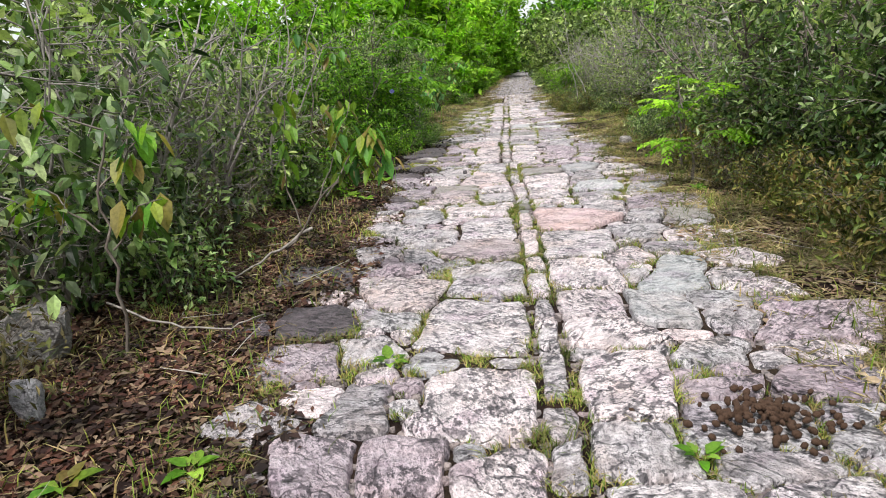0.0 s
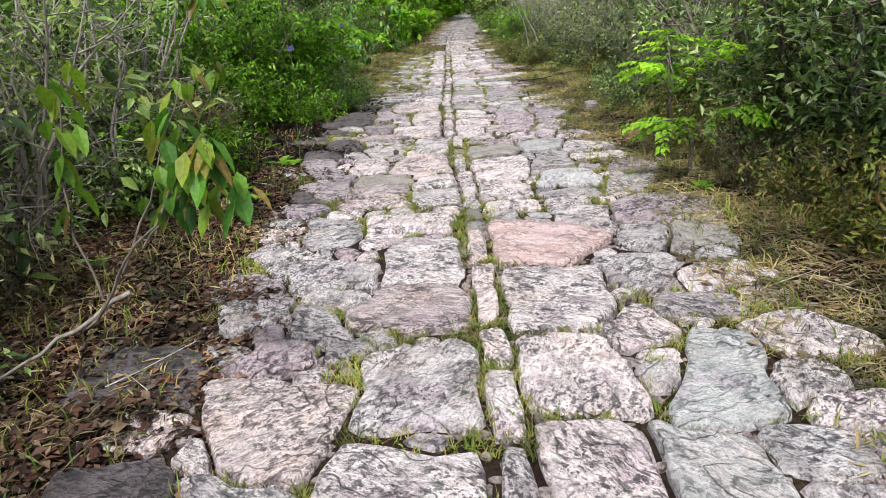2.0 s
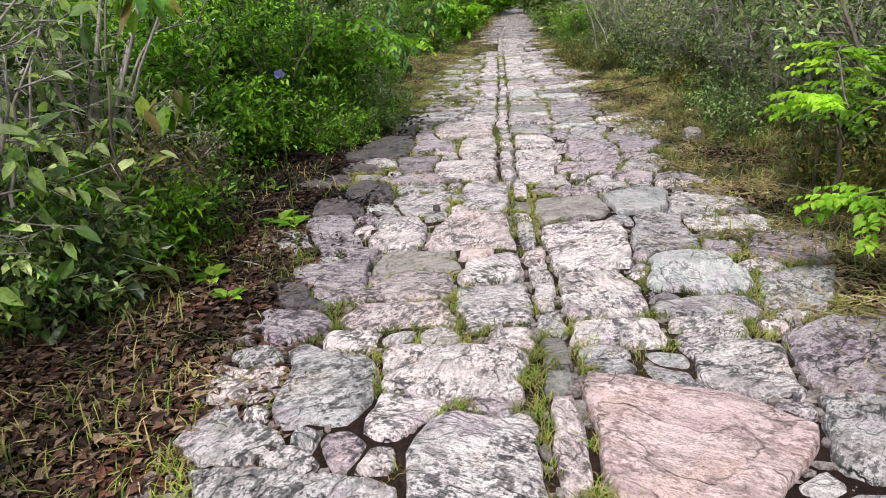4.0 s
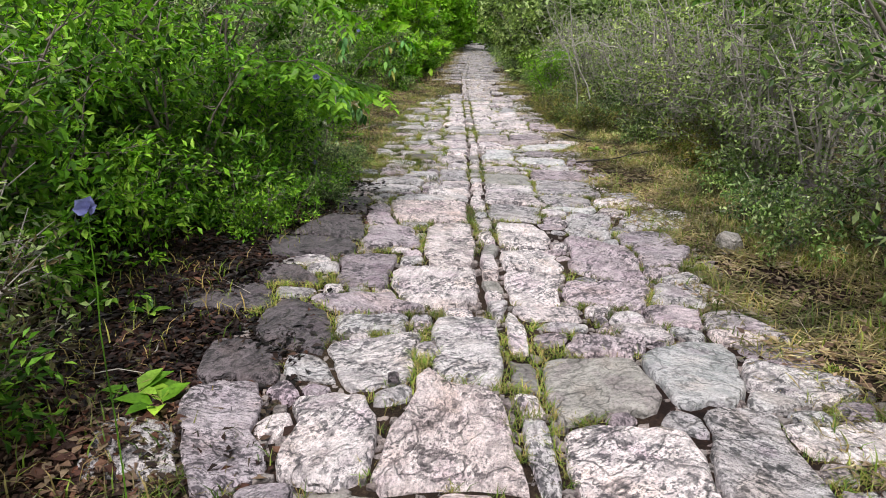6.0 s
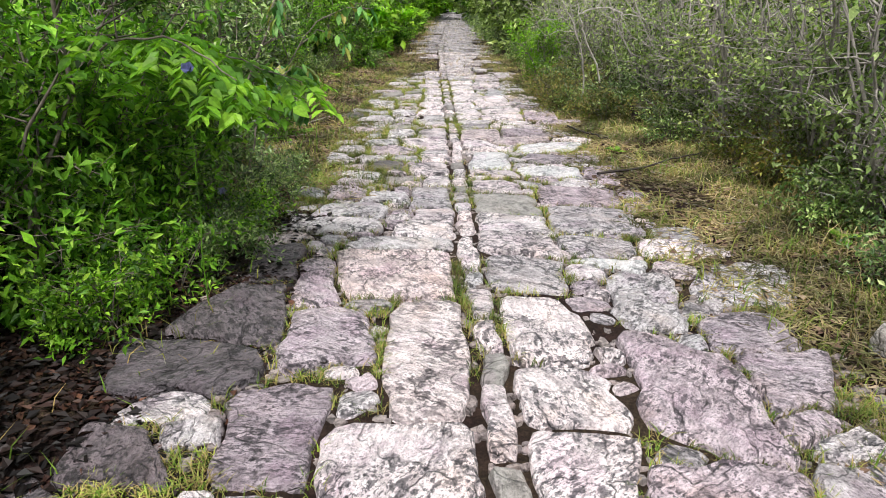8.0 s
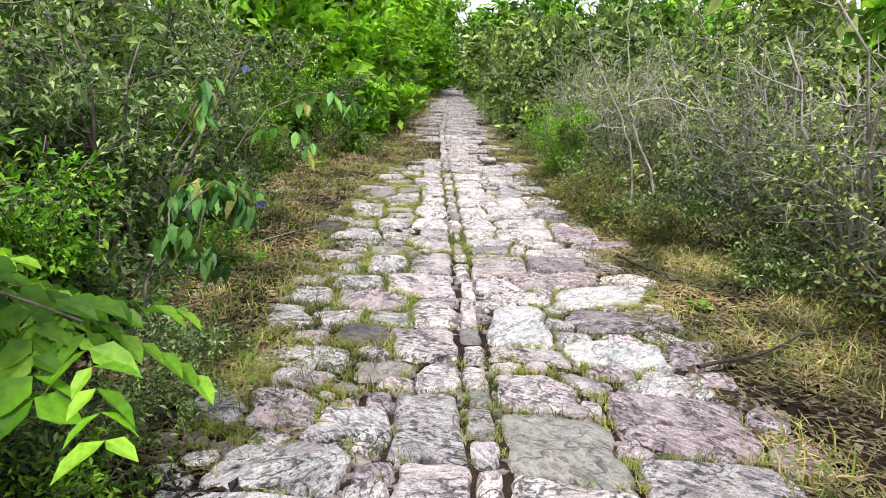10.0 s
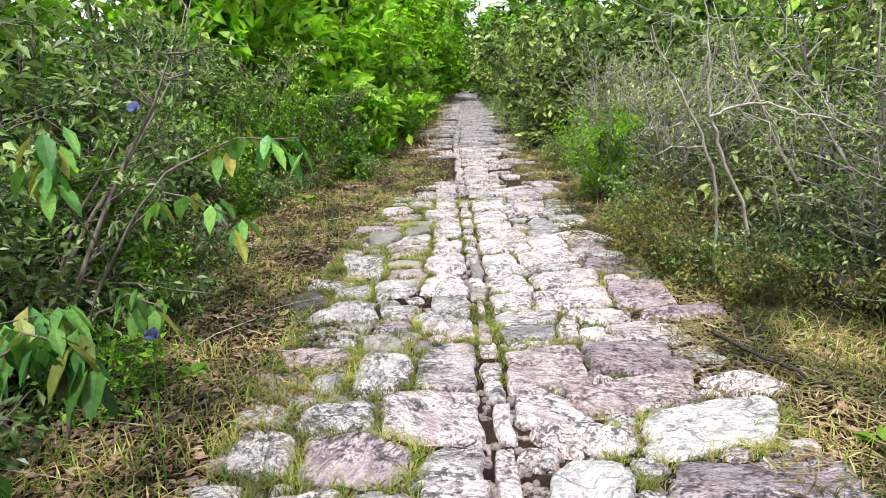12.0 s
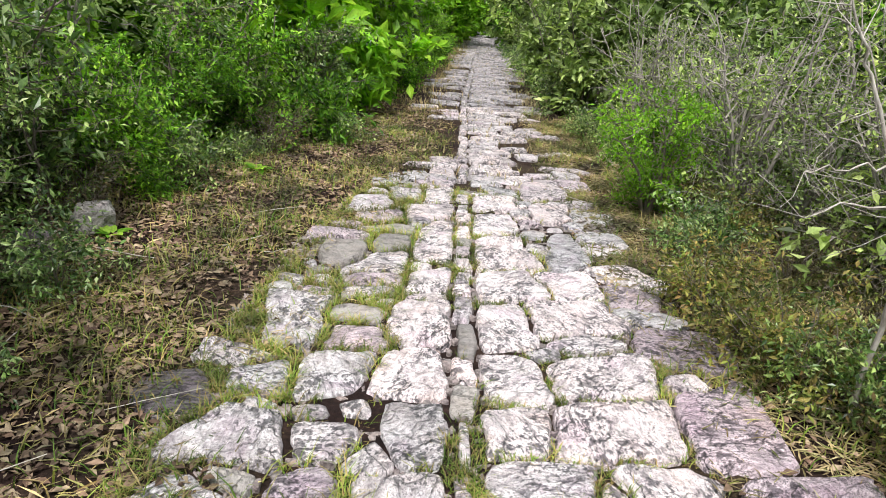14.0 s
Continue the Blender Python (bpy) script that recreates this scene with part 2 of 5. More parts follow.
GRASS = leaf_material("grass_blade", [(0.06, 0.13, 0.02), (0.15, 0.25, 0.04), (0.26, 0.31, 0.085), (0.34, 0.28, 0.15), (0.24, 0.18, 0.10)], 0.55, 0.2)
BRUSH = leaf_material("brush_leaf", [(0.035, 0.026, 0.016), (0.10, 0.075, 0.042), (0.085, 0.11, 0.035), (0.22, 0.175, 0.09)], 0.6, 0.2)
LOWLEAF = leaf_material("yellowing_leaf", [(0.05, 0.07, 0.02), (0.13, 0.18, 0.04), (0.23, 0.27, 0.07), (0.20, 0.13, 0.06), (0.36, 0.34, 0.13)], 0.55, 0.25)
FEATHER = leaf_material("feathered_leaf", [(0.07, 0.20, 0.015), (0.15, 0.36, 0.025), (0.25, 0.47, 0.05)], 0.5, 0.4)
HANGING = leaf_material("hanging_leaf", [(0.04, 0.13, 0.05), (0.10, 0.28, 0.09), (0.20, 0.40, 0.12), (0.14, 0.32, 0.08), (0.34, 0.30, 0.10)], 0.4, 0.3)
PETAL = leaf_material("blue_petal", [(0.16, 0.17, 0.55), (0.25, 0.26, 0.7)], 0.5, 0.4)
BARK = bark_material("grey_brown_bark", (0.07, 0.055, 0.045), (0.22, 0.19, 0.16))
GREY_BARK = bark_material("grey_bark", (0.13, 0.115, 0.10), (0.36, 0.33, 0.30))
PALE_BARK = bark_material("pale_bark", (0.22, 0.19, 0.16), (0.50, 0.47, 0.43))
DARK_WOOD = bark_material("rotten_wood", (0.012, 0.01, 0.009), (0.06, 0.05, 0.045))
DUNG = bark_material("dry_dung", (0.035, 0.02, 0.014), (0.12, 0.07, 0.045), 60.0)


# ---- mesh tools ----
class Heap:
    """Collects points and faces of one mesh."""

    def __init__(self):
        self.v, self.f, self.n = [], [], 0

    def add(self, verts, faces):
        verts = np.asarray(verts, float).reshape(-1, 3)
        self.v.append(verts)
        self.f.extend([tuple(int(i) + self.n for i in f) for f in faces])
        self.n += len(verts)

    def add_many(self, verts, pattern, each):
        """verts: (count * each, 3); the same faces for each group."""
        count = len(verts) // each
        base = self.n + each * np.arange(count)
        self.v.append(np.asarray(verts, float))
        for p in pattern:
            self.f.extend(map(tuple, (base[:, None] + np.array(p)).tolist()))
        self.n += len(verts)

    def mesh(self, name, material, smooth=False):
        me = bpy.data.meshes.new(name)
        me.from_pydata(np.concatenate(self.v).tolist(), [], self.f)
        me.materials.append(material)
        if smooth:
            me.shade_smooth()
        return me


def part(name, me, parent, label=""):
    ob = new(name, me)
    ob.parent = parent
    return tagged(ob, label) if label else ob


def unit(a):
    return a / np.maximum(np.linalg.norm(a, axis=-1, keepdims=True), 1e-9)


def tube(heap, pts, radii, sides=5):
    pts = np.asarray(pts, float)
    k = len(pts)
    tan = unit(np.gradient(pts, axis=0))
    ref = np.where(np.abs(tan[:, 2:3]) > 0.9, np.array([[1.0, 0, 0]]), np.array([[0, 0, 1.0]]))
    a = unit(np.cross(tan, ref))
    b = np.cross(tan, a)
    ang = np.linspace(0, 2 * np.pi, sides, endpoint=False)
    ring = pts[:, None] + np.asarray(radii)[:, None, None] * (a[:, None] * np.cos(ang)[None, :, None] + b[:, None] * np.sin(ang)[None, :, None])
    faces = [(i * sides + j, i * sides + (j + 1) % sides, (i + 1) * sides + (j + 1) % sides, (i + 1) * sides + j) for i in range(k - 1) for j in range(sides)]
    faces.append(tuple(range((k - 1) * sides, k * sides)))
    heap.add(ring.reshape(-1, 3), faces)


def frame_of(d, up):
    d = unit(d)
    side = unit(np.cross(d, up))
    return d, side, np.cross(side, d)


def small_leaves(heap, p, d, up, length, width):
    """A folded blade of two faces each."""
    d, s, n = frame_of(d, up)
    L, W = length[:, None], width[:, None]
    mid = p + d * L * 0.45 + n * W * 0.18
    v = np.stack([p, mid + s * W * 0.5, p + d * L - n * L * 0.08, mid - s * W * 0.5], 1).reshape(-1, 3)
    heap.add_many(v, [(0, 1, 2), (0, 2, 3)], 4)


def broad_leaves(heap, p, d, up, length, width, sag=0.25):
    """A leaf with a midrib, two raised halves and a bent tip."""
    d, s, n = frame_of(d, up)
    L, W = length[:, None], width[:, None]
    def at(t, side, lift):
        return p + d * L * t + s * W * side + n * (W * lift - L * sag * t * t)
    v = np.stack([at(0, 0, 0), at(0.33, 0, -0.05), at(0.7, 0, -0.05), at(1, 0, 0), at(0.3, 0.5, 0.12), at(0.68, 0.38, 0.1), at(0.3, -0.5, 0.12), at(0.68, -0.38, 0.1)], 1).reshape(-1, 3)
    heap.add_many(v, [(0, 4, 1), (4, 5, 2, 1), (5, 3, 2), (0, 1, 6), (1, 2, 7, 6), (2, 3, 7)], 8)


def blades(heap, p, lean, height, width):
    """Grass blades: two narrowing faces, bent over."""
    side = unit(np.cross(lean, np.array([0, 0, 1.0])) + 1e-6)
    H, W = height[:, None], width[:, None]
    up = np.array([0, 0, 1.0])
    m = p + up * H * 0.6 + lean * H * 0.3
    tip = p + up * H * 0.85 + lean * H * 0.95
    v = np.stack([p - side * W, p + side * W, m - side * W * 0.7, m + side * W * 0.7, tip], 1).reshape(-1, 3)
    heap.add_many(v, [(0, 1, 3, 2), (2, 3, 4)], 5)


# ---- plan of the path ----
def centre(y):
    """The line of narrow stones down the middle of the path."""
    return np.interp(y, [-6, 2.0, 2.8, 4.0, 5.0, 5.7, 6.9, 7.9, 8.8, 9.4, 9.95, 10.4, 11.6, 12.7, 14.2, 16.3, 18.0, 19.6, 27.0, 60.0, 140], [-0.1, 0.39, 0.47, 0.61, 0.72, 0.79, 0.92, 0.98, 1.07, 1.06, 1.13, 1.20, 1.29, 1.44, 1.63, 1.89, 2.09, 2.28, 3.2, 8.4, 21.5])


def left_edge(y):
    """Where the bushes begin on the western side."""
    return np.interp(y, [-6, 2.5, 4.8, 7.7, 9.0, 10, 10.8, 11.5, 12.7, 14, 15, 17.5, 19, 20.7, 22, 25, 27, 60, 140], [-2.7, -2.15, -1.7, -1.35, -1.45, -1.25, -0.85, -0.5, -0.45, -0.45, -0.3, -0.25, -0.2, 0.15, 1.0, 1.3, 2.0, 7.3, 20.3])


def right_edge(y):
    return np.interp(y, [-6, 3.5, 6, 9.5, 12.5, 15, 17, 20, 22, 28, 60, 140], [2.5, 2.6, 2.75, 3.3, 3.75, 4.0, 4.3, 4.4, 4.5, 5.0, 9.8, 23.0])


def paved_left(y):
    return centre(y) - np.interp(y, [0, 4, 10, 14, 18, 20, 22, 40, 70], [1.2, 1.4, 1.35, 1.2, 1.15, 0.9, 0.6, 0.7, 1.2])


def paved_right(y):
    return centre(y) + np.interp(y, [0, 4, 10, 14, 18, 22, 30, 42, 75], [1.4, 1.4, 1.5, 1.35, 1.2, 1.15, 1.35, 1.6, 2.0])


def soil_height(x, y):
    """The soil between the stones, a little higher under the bushes."""
    out = np.maximum(0, np.maximum(paved_left(y) - x, x - paved_right(y)))
    bank = 0.10 * np.clip(out / 2.5, 0, 1)
    wave = 0.012 * np.sin(x * 5.1 + 1.7 * np.sin(y * 2.3)) + 0.01 * np.sin(y * 6.7 + 2.1 * np.sin(x * 3.1)) + 0.035 * np.sin(x * 0.8 + 0.4 * y) * np.clip(out, 0, 1)
    return 0.035 + bank + wave


# ---- ground ----
def stretch_axis(lo, hi, step, far):
    mid = np.arange(lo, hi + step / 2, step)
    grow = step * np.cumsum(1.28 ** np.arange(1, 60))
    grow = grow[grow < far]
    return np.concatenate([lo - grow[::-1], mid, hi + grow])


def ground():
    xs, ys = stretch_axis(-3, 6, 0.09, 600), stretch_axis(-1, 24, 0.1, 900)
    X, Y = np.meshgrid(xs, ys)
    Z = soil_height(X, Y)
    v = np.stack([X, Y, Z], -1).reshape(-1, 3)
    nx, ny = len(xs), len(ys)
    i = (np.arange(ny - 1)[:, None] * nx + np.arange(nx - 1)[None]).reshape(-1)
    me = bpy.data.meshes.new("ground")
    me.from_pydata(v.tolist(), [], np.stack([i, i + 1, i + nx + 1, i + nx], 1).tolist())
    me.materials.append(SOIL)
    me.shade_smooth()
    return tagged(new("ground", me), "brown earth with leaf litter and straw under the bushes", "ground", kind="structure")


ground()


# ---- bushes and trees ----
def skeleton_of(rng, h, spread, stems, branches, twigs, wood, thick=0.014, lean=0.35):
    """Stems, side branches and twigs as tubes; returns the twigs as start, way and length for the leaves."""
    tips = []
    for _ in range(stems):
        a = rng.uniform(0, 2 * np.pi)
        out = np.array([np.cos(a), np.sin(a), 0])
        p0 = out * rng.uniform(0, 0.12 * spread)
        top = h * rng.uniform(0.65, 1.0)
        k = 7
        ts = np.linspace(0, 1, k)
        reach = spread * rng.uniform(0.15, 0.75)
        pts = p0 + np.outer(ts, [0, 0, top]) + np.outer(ts ** 1.6 * reach * (1 + lean), out) + np.cumsum(rng.normal(0, 0.022 * h, (k, 3)), 0) * [1, 1, 0.3]
        pts[0] = p0
        r0 = thick * h * rng.uniform(0.7, 1.2)
        tube(wood, pts - [0, 0, 0.03], r0 * (1 - 0.8 * ts), 4)
        for _ in range(branches):
            t = rng.uniform(0.05, 0.98)
            i = min(int(t * (k - 1)), k - 2)
            q = pts[i] + (pts[i + 1] - pts[i]) * (t * (k - 1) - i)
            b = rng.uniform(0, 2 * np.pi)
            way = unit(np.array([np.cos(b), np.sin(b), rng.uniform(-0.25, 0.8)]) + 0.5 * out)
            ln = spread * rng.uniform(0.3, 0.7) * (1.15 - 0.5 * t)
            bp = q + np.outer(np.linspace(0, 1, 4), way * ln) + np.cumsum(rng.normal(0, 0.03 * ln, (4, 3)), 0)
            bp[0] = q
            tube(wood, bp, r0 * 0.38 * np.array([1, 0.75, 0.5, 0.25]), 3)
            tips.append((bp[1], bp[3] - bp[1]))
            for _ in range(twigs):
                s = rng.integers(1, 4)
                tw = unit(way + rng.normal(0, 0.7, 3)) * ln * rng.uniform(0.25, 0.6)
                tube(wood, [bp[s], bp[s] + tw], r0 * np.array([0.2, 0.07]), 3)
                tips.append((bp[s], tw))
    return tips


def leaf_sites(rng, tips, count, jitter):
    a = np.array([t[0] for t in tips])
    w = np.array([t[1] for t in tips])
    wt = np.linalg.norm(w, axis=1)
    i = rng.choice(len(tips), count, p=wt / wt.sum())
    t = rng.uniform(0.15, 1.05, count)[:, None]
    p = a[i] + w[i] * t + rng.normal(0, jitter, (count, 3))
    p[:, 2] = np.maximum(p[:, 2], 0.04)
    d = unit(unit(w[i]) * 0.7 + rng.normal(0, 0.75, (count, 3)) + [0, 0, -0.15])
    up = unit(rng.normal(0, 0.5, (count, 3)) + [0, 0, 1.0])
    return p, d, up


def bush(name, seed, h, spread, stems, branches, twigs, leaves, size, slim, leaf_mat, bark, label, jitter=0.04, broad=False, thick=0.014, category="bush", group=""):
    rng = np.random.default_rng(seed)
    root = tagged(new(name), label, category, group)
    wood, crown = Heap(), Heap()
    tips = skeleton_of(rng, h, spread, stems, branches, twigs, wood, thick)
    p, d, up = leaf_sites(rng, tips, leaves, jitter)
    L = size * rng.uniform(0.6, 1.25, leaves)
    (broad_leaves if broad else small_leaves)(crown, p, d, up, L, L * slim)
    part("stem", wood.mesh("stem", bark, True), root)
    part("foliage", crown.mesh("foliage", leaf_mat), root)
    return root


KINDS = {
    "lush": lambda s: bush("green_bush", 100 + s, 1.7, 0.95, 9, 10, 4, 6400, 0.08, 0.42, LUSH, BARK, "dense bush with narrow fresh green leaves beside the path", 0.05, group="green bushes"),
    "low_lush": lambda s: bush("low_green_bush", 150 + s, 0.7, 0.6, 8, 7, 3, 1700, 0.075, 0.42, LUSH, BARK, "low green leafy plant at the foot of the bushes", 0.04, group="low green bushes"),
    "glossy": lambda s: bush("glossy_bush", 200 + s, 1.9, 0.95, 9, 10, 4, 5000, 0.073, 0.42, GLOSSY, BARK, "grey-green glossy-leaved bush beside the path", 0.05, group="glossy bushes"),
    "low_glossy": lambda s: bush("low_glossy_bush", 250 + s, 0.65, 0.6, 8, 7, 3, 1900, 0.06, 0.42, GLOSSY, BARK, "low grey-green leafy plant at the foot of the bushes", 0.04, group="low glossy bushes"),
    "thicket": lambda s: bush("twiggy_bush", 300 + s, 2.2, 0.9, 13, 9, 4, 2700, 0.056, 0.5, OLIVE, GREY_BARK, "grey twiggy bush with sparse small olive leaves", 0.05, group="twiggy bushes", thick=0.012),
    "low": lambda s: bush("low_bush", 400 + s, 0.75, 0.6, 9, 7, 3, 2300, 0.06, 0.38, LOWLEAF, BARK, "low yellowing bush in dry grass at the path edge", 0.04, group="low bushes", thick=0.010),
    "brush": lambda s: bush("dry_brush", 420 + s, 0.8, 0.65, 12, 7, 3, 1400, 0.06, 0.3, BRUSH, BARK, "tangle of dry brown twigs and withered grass at the path edge", 0.05, group="dry brush", thick=0.009),
    "broad": lambda s: bush("broadleaf_bush", 440 + s, 1.9, 0.9, 9, 9, 4, 620, 0.125, 0.46, GLOSSY, GREY_BARK, "open grey-stemmed bush with broad green leaves", 0.05, broad=True, group="broadleaf bushes", thick=0.010),
    "tall": lambda s: bush("bright_tree", 500 + s, 4.0, 1.5, 6, 11, 4, 5000, 0.14, 0.5, BRIGHT, BARK, "young tree with bright yellow-green foliage above the bushes", 0.12, group="bright green trees", thick=0.010, category="tree"),
    "grey_back": lambda s: bush("olive_tree", 700 + s, 2.7, 1.3, 7, 11, 4, 3000, 0.12, 0.45, OLIVE, GREY_BARK, "olive-leaved shrubby tree behind the bushes", 0.1, group="olive trees", thick=0.010, category="tree"),
    "far_bright": lambda s: bush("bright_tree", 800 + s, 4.0, 1.5, 4, 8, 1, 2000, 0.29, 0.5, BRIGHT, BARK, "distant young tree with bright yellow-green foliage", 0.14, group="bright green trees", thick=0.010, category="tree"),
    "far_leafy": lambda s: bush("leafy_tree", 840 + s, 3.0, 1.4, 4, 8, 1, 1800, 0.25, 0.5, LUSH, BARK, "distant leafy green small tree along the path", 0.12, group="leafy trees", thick=0.010, category="tree"),
    "far_olive": lambda s: bush("olive_tree", 880 + s, 2.7, 1.3, 5, 8, 1, 1700, 0.21, 0.5, OLIVE, BARK, "distant olive-leaved shrubby tree along the path", 0.12, group="olive trees", thick=0.010, category="tree"),
}
BUILT, TURNS = {}, {}


def plant(kind, x, y, s=1.0, variants=3):
    """The kind's next variant, standing on the soil."""
    n = TURNS.get(kind, 0)
    TURNS[kind] = n + 1
    key = (kind, n % variants)
    z = float(soil_height(np.array(x), np.array(y))) - 0.02
    at = pose(x, y, z, 0, 0, (n * 137.5 + 31 * x) % 360)
    if key not in BUILT:
        BUILT[key] = KINDS[kind](n)
        BUILT[key].matrix_basis = at
        return BUILT[key]
    return copy_thing(BUILT[key], at @ Matrix.Scale(s, 4))


def hedge(side, rows, y0, y1, step, rng):
    """Bushes along one side: rows of (distance behind the edge, kinds, size)."""
    for back, kinds, size, every in rows:
        y = y0 + rng.uniform(0, step)
        while y < y1:
            x = left_edge(y) - back if side < 0 else right_edge(y) + back
            plant(kinds[rng.integers(len(kinds))], float(x + rng.uniform(-0.2, 0.2)), float(y), size * rng.uniform(0.85, 1.15))
            y += step * every * rng.uniform(0.8, 1.2)


rng = np.random.default_rng(5)
# behind the starting point
hedge(-1, [(0.7, ["far_olive"], 0.8, 1.2), (1.9, ["far_olive"], 1.1, 1.6)], -5.5, 1.2, 1.3, rng)
hedge(1, [(0.7, ["far_olive"], 0.8, 1.2), (1.9, ["far_olive"], 1.0, 1.6)], -5.5, 2.0, 1.3, rng)
# western side
hedge(-1, [(0.05, ["brush", "low_glossy"], 0.8, 1.3), (0.5, ["thicket", "brush", "thicket", "broad"], 1.0, 0.7), (1.3, ["thicket", "broad", "glossy"], 1.1, 1.1), (2.8, ["far_olive", "far_leafy"], 1.15, 2.0)], 1.6, 9.0, 1.1, rng)
hedge(-1, [(0.3, ["low_lush"], 0.8, 0.8), (0.65, ["lush"], 0.9, 0.8), (1.5, ["lush"], 1.2, 1.2), (3.0, ["tall"], 1.0, 1.5)], 9.5, 13.2, 1.0, rng)
hedge(-1, [(0.15, ["low_glossy", "low_lush", "brush"], 0.75, 1.1), (0.55, ["glossy", "glossy", "lush"], 0.8, 0.9), (1.4, ["glossy", "grey_back"], 1.1, 1.2), (2.7, ["far_bright", "far_leafy"], 1.2, 1.7)], 13.4, 22.2, 1.1, rng)
hedge(-1, [(0.3, ["low_lush"], 1.1, 1.0), (0.8, ["lush", "glossy", "far_bright"], 0.95, 1.0), (2.0, ["far_bright"], 1.2, 1.1), (3.8, ["far_bright"], 1.7, 1.5)], 22.4, 42.0, 1.4, rng)
hedge(-1, [(0.8, ["far_leafy", "far_bright"], 1.4, 1.0), (3.0, ["far_bright"], 2.1, 1.3)], 43.0, 78.0, 3.0, rng)
# eastern side
hedge(1, [(0.35, ["brush", "low", "low"], 0.8, 0.7), (1.05, ["brush", "thicket", "glossy"], 1.1, 0.75), (1.7, ["thicket", "lush", "glossy"], 1.0, 1.1), (3.2, ["far_olive", "far_leafy"], 1.05, 2.0)], 2.4, 9.4, 1.05, rng)
hedge(1, [(0.15, ["low", "brush", "low_glossy"], 0.75, 0.9), (0.65, ["thicket"], 0.85, 0.8), (1.5, ["thicket", "grey_back"], 0.98, 1.4), (3.0, ["far_olive", "far_leafy"], 1.2, 2.0)], 9.8, 24.0, 1.05, rng)
hedge(1, [(0.2, ["low_glossy"], 1.1, 1.0), (0.6, ["glossy", "thicket", "far_olive"], 0.9, 0.9), (1.7, ["far_olive"], 1.15, 1.1), (3.4, ["far_olive", "far_leafy"], 1.5, 1.4)], 24.6, 44.0, 1.5, rng)
hedge(1, [(0.8, ["far_olive", "far_leafy"], 1.5, 1.0), (3.0, ["far_leafy"], 2.1, 1.3)], 45.0, 78.0, 3.0, rng)
# the end of the straight
for kind, x, y, s in (("low_lush", 10.6, 76.0, 1.6), ("low_lush", 11.4, 76.3, 1.6), ("low_lush", 12.1, 76.1, 1.5), ("lush", 10.2, 77.0, 1.4), ("lush", 11.2, 77.6, 1.6), ("glossy", 12.2, 77.2, 1.5), ("lush", 9.3, 77.8, 1.6)):
    plant(kind, x, y, s)
for x, y, s in ((11.0, 80, 2.0), (14.5, 82, 2.1), (8.0, 83, 2.2), (17.5, 79, 2.0), (12.8, 88, 2.0)):
    plant("far_bright" if x < 12 else "far_leafy", x, y, s)


for kind, x, y, s in (("low_lush", -1.45, 7.55, 0.9), ("low_lush", -1.3, 7.95, 0.8), ("low_lush", -1.75, 7.2, 1.0), ("low_lush", -0.55, 10.75, 0.6), ("low_lush", -0.4, 11.25, 0.6), ("low_glossy", -0.15, 11.65, 0.6), ("low_lush", -0.1, 12.1, 0.5), ("low_glossy", -0.3, 12.6, 0.7), ("low_glossy", 0.0, 12.95, 0.5), ("low_glossy", 0.0, 13.5, 0.5), ("low", 3.8, 15.9, 0.7), ("low_glossy", 4.1, 16.05, 0.8), ("low_glossy", 3.75, 16.5, 0.7), ("low", 3.5, 17.2, 0.6), ("low_glossy", -0.2, 16.4, 0.5), ("low_lush", -0.25, 19.3, 0.5), ("low_glossy", 0.1, 20.6, 0.5), ("low", 3.6, 16.7, 0.8), ("low", 3.55, 17.6, 0.7), ("low_glossy", 4.0, 18.6, 0.8)):
    plant(kind, x, y, s)


def far_woods():
    """Scrub and woodland beyond the rows, many leafy clumps."""
    rng = np.random.default_rng(77)
    heap = Heap()
    n = 1700
    y = rng.uniform(-10, 110, n)
    side = rng.choice([-1, 1], n)
    away = 4.0 + 24 * rng.uniform(0, 1, n) ** 1.4
    x = np.where(side < 0, left_edge(y) - away, right_edge(y) + away)
    tall = rng.uniform(1.6, 2.8, n) + 0.03 * away
    per = 36
    c = np.repeat(np.stack([x, y, tall * 0.55], 1), per, 0)
    r = np.repeat(tall, per)[:, None]
    ball = unit(rng.normal(0, 1, (n * per, 3))) * rng.uniform(0.45, 1.0, (n * per, 1))
    p = c + ball * r * [0.6, 0.6, 0.5]
    L = rng.uniform(0.25, 0.55, n * per) * (0.7 + np.repeat(away, per) * 0.025)
    small_leaves(heap, p, unit(rng.normal(0, 1, p.shape) + [0, 0, -0.2]), unit(rng.normal(0, 0.5, p.shape) + [0, 0, 1]), L, L * 0.6)
    tagged(new("far_scrub", heap.mesh("far_scrub", LUSH)), "green scrub and low woodland stretching away behind the bushes", "scrub", kind="stuff")


far_woods()


# ---- single plants ----
def limb(heap, pts, r0, r1, sides=6, wander=0.012, seed=0):
    """A bent branch through a few places."""
    rng = np.random.default_rng(seed)
    pts = np.array(pts, float)
    k = len(pts)
    ts = np.linspace(0, k - 1, (k - 1) * 4 + 1)
    fine = np.stack([np.interp(ts, range(k), pts[:, i]) for i in range(3)], 1)
    sm = fine.copy()
    sm[1:-1] = (fine[:-2] + 2 * fine[1:-1] + fine[2:]) / 4
    sm[1:-1] += rng.normal(0, wander, sm[1:-1].shape)
    tube(heap, sm, np.linspace(r0, r1, len(sm)), sides)
    return sm


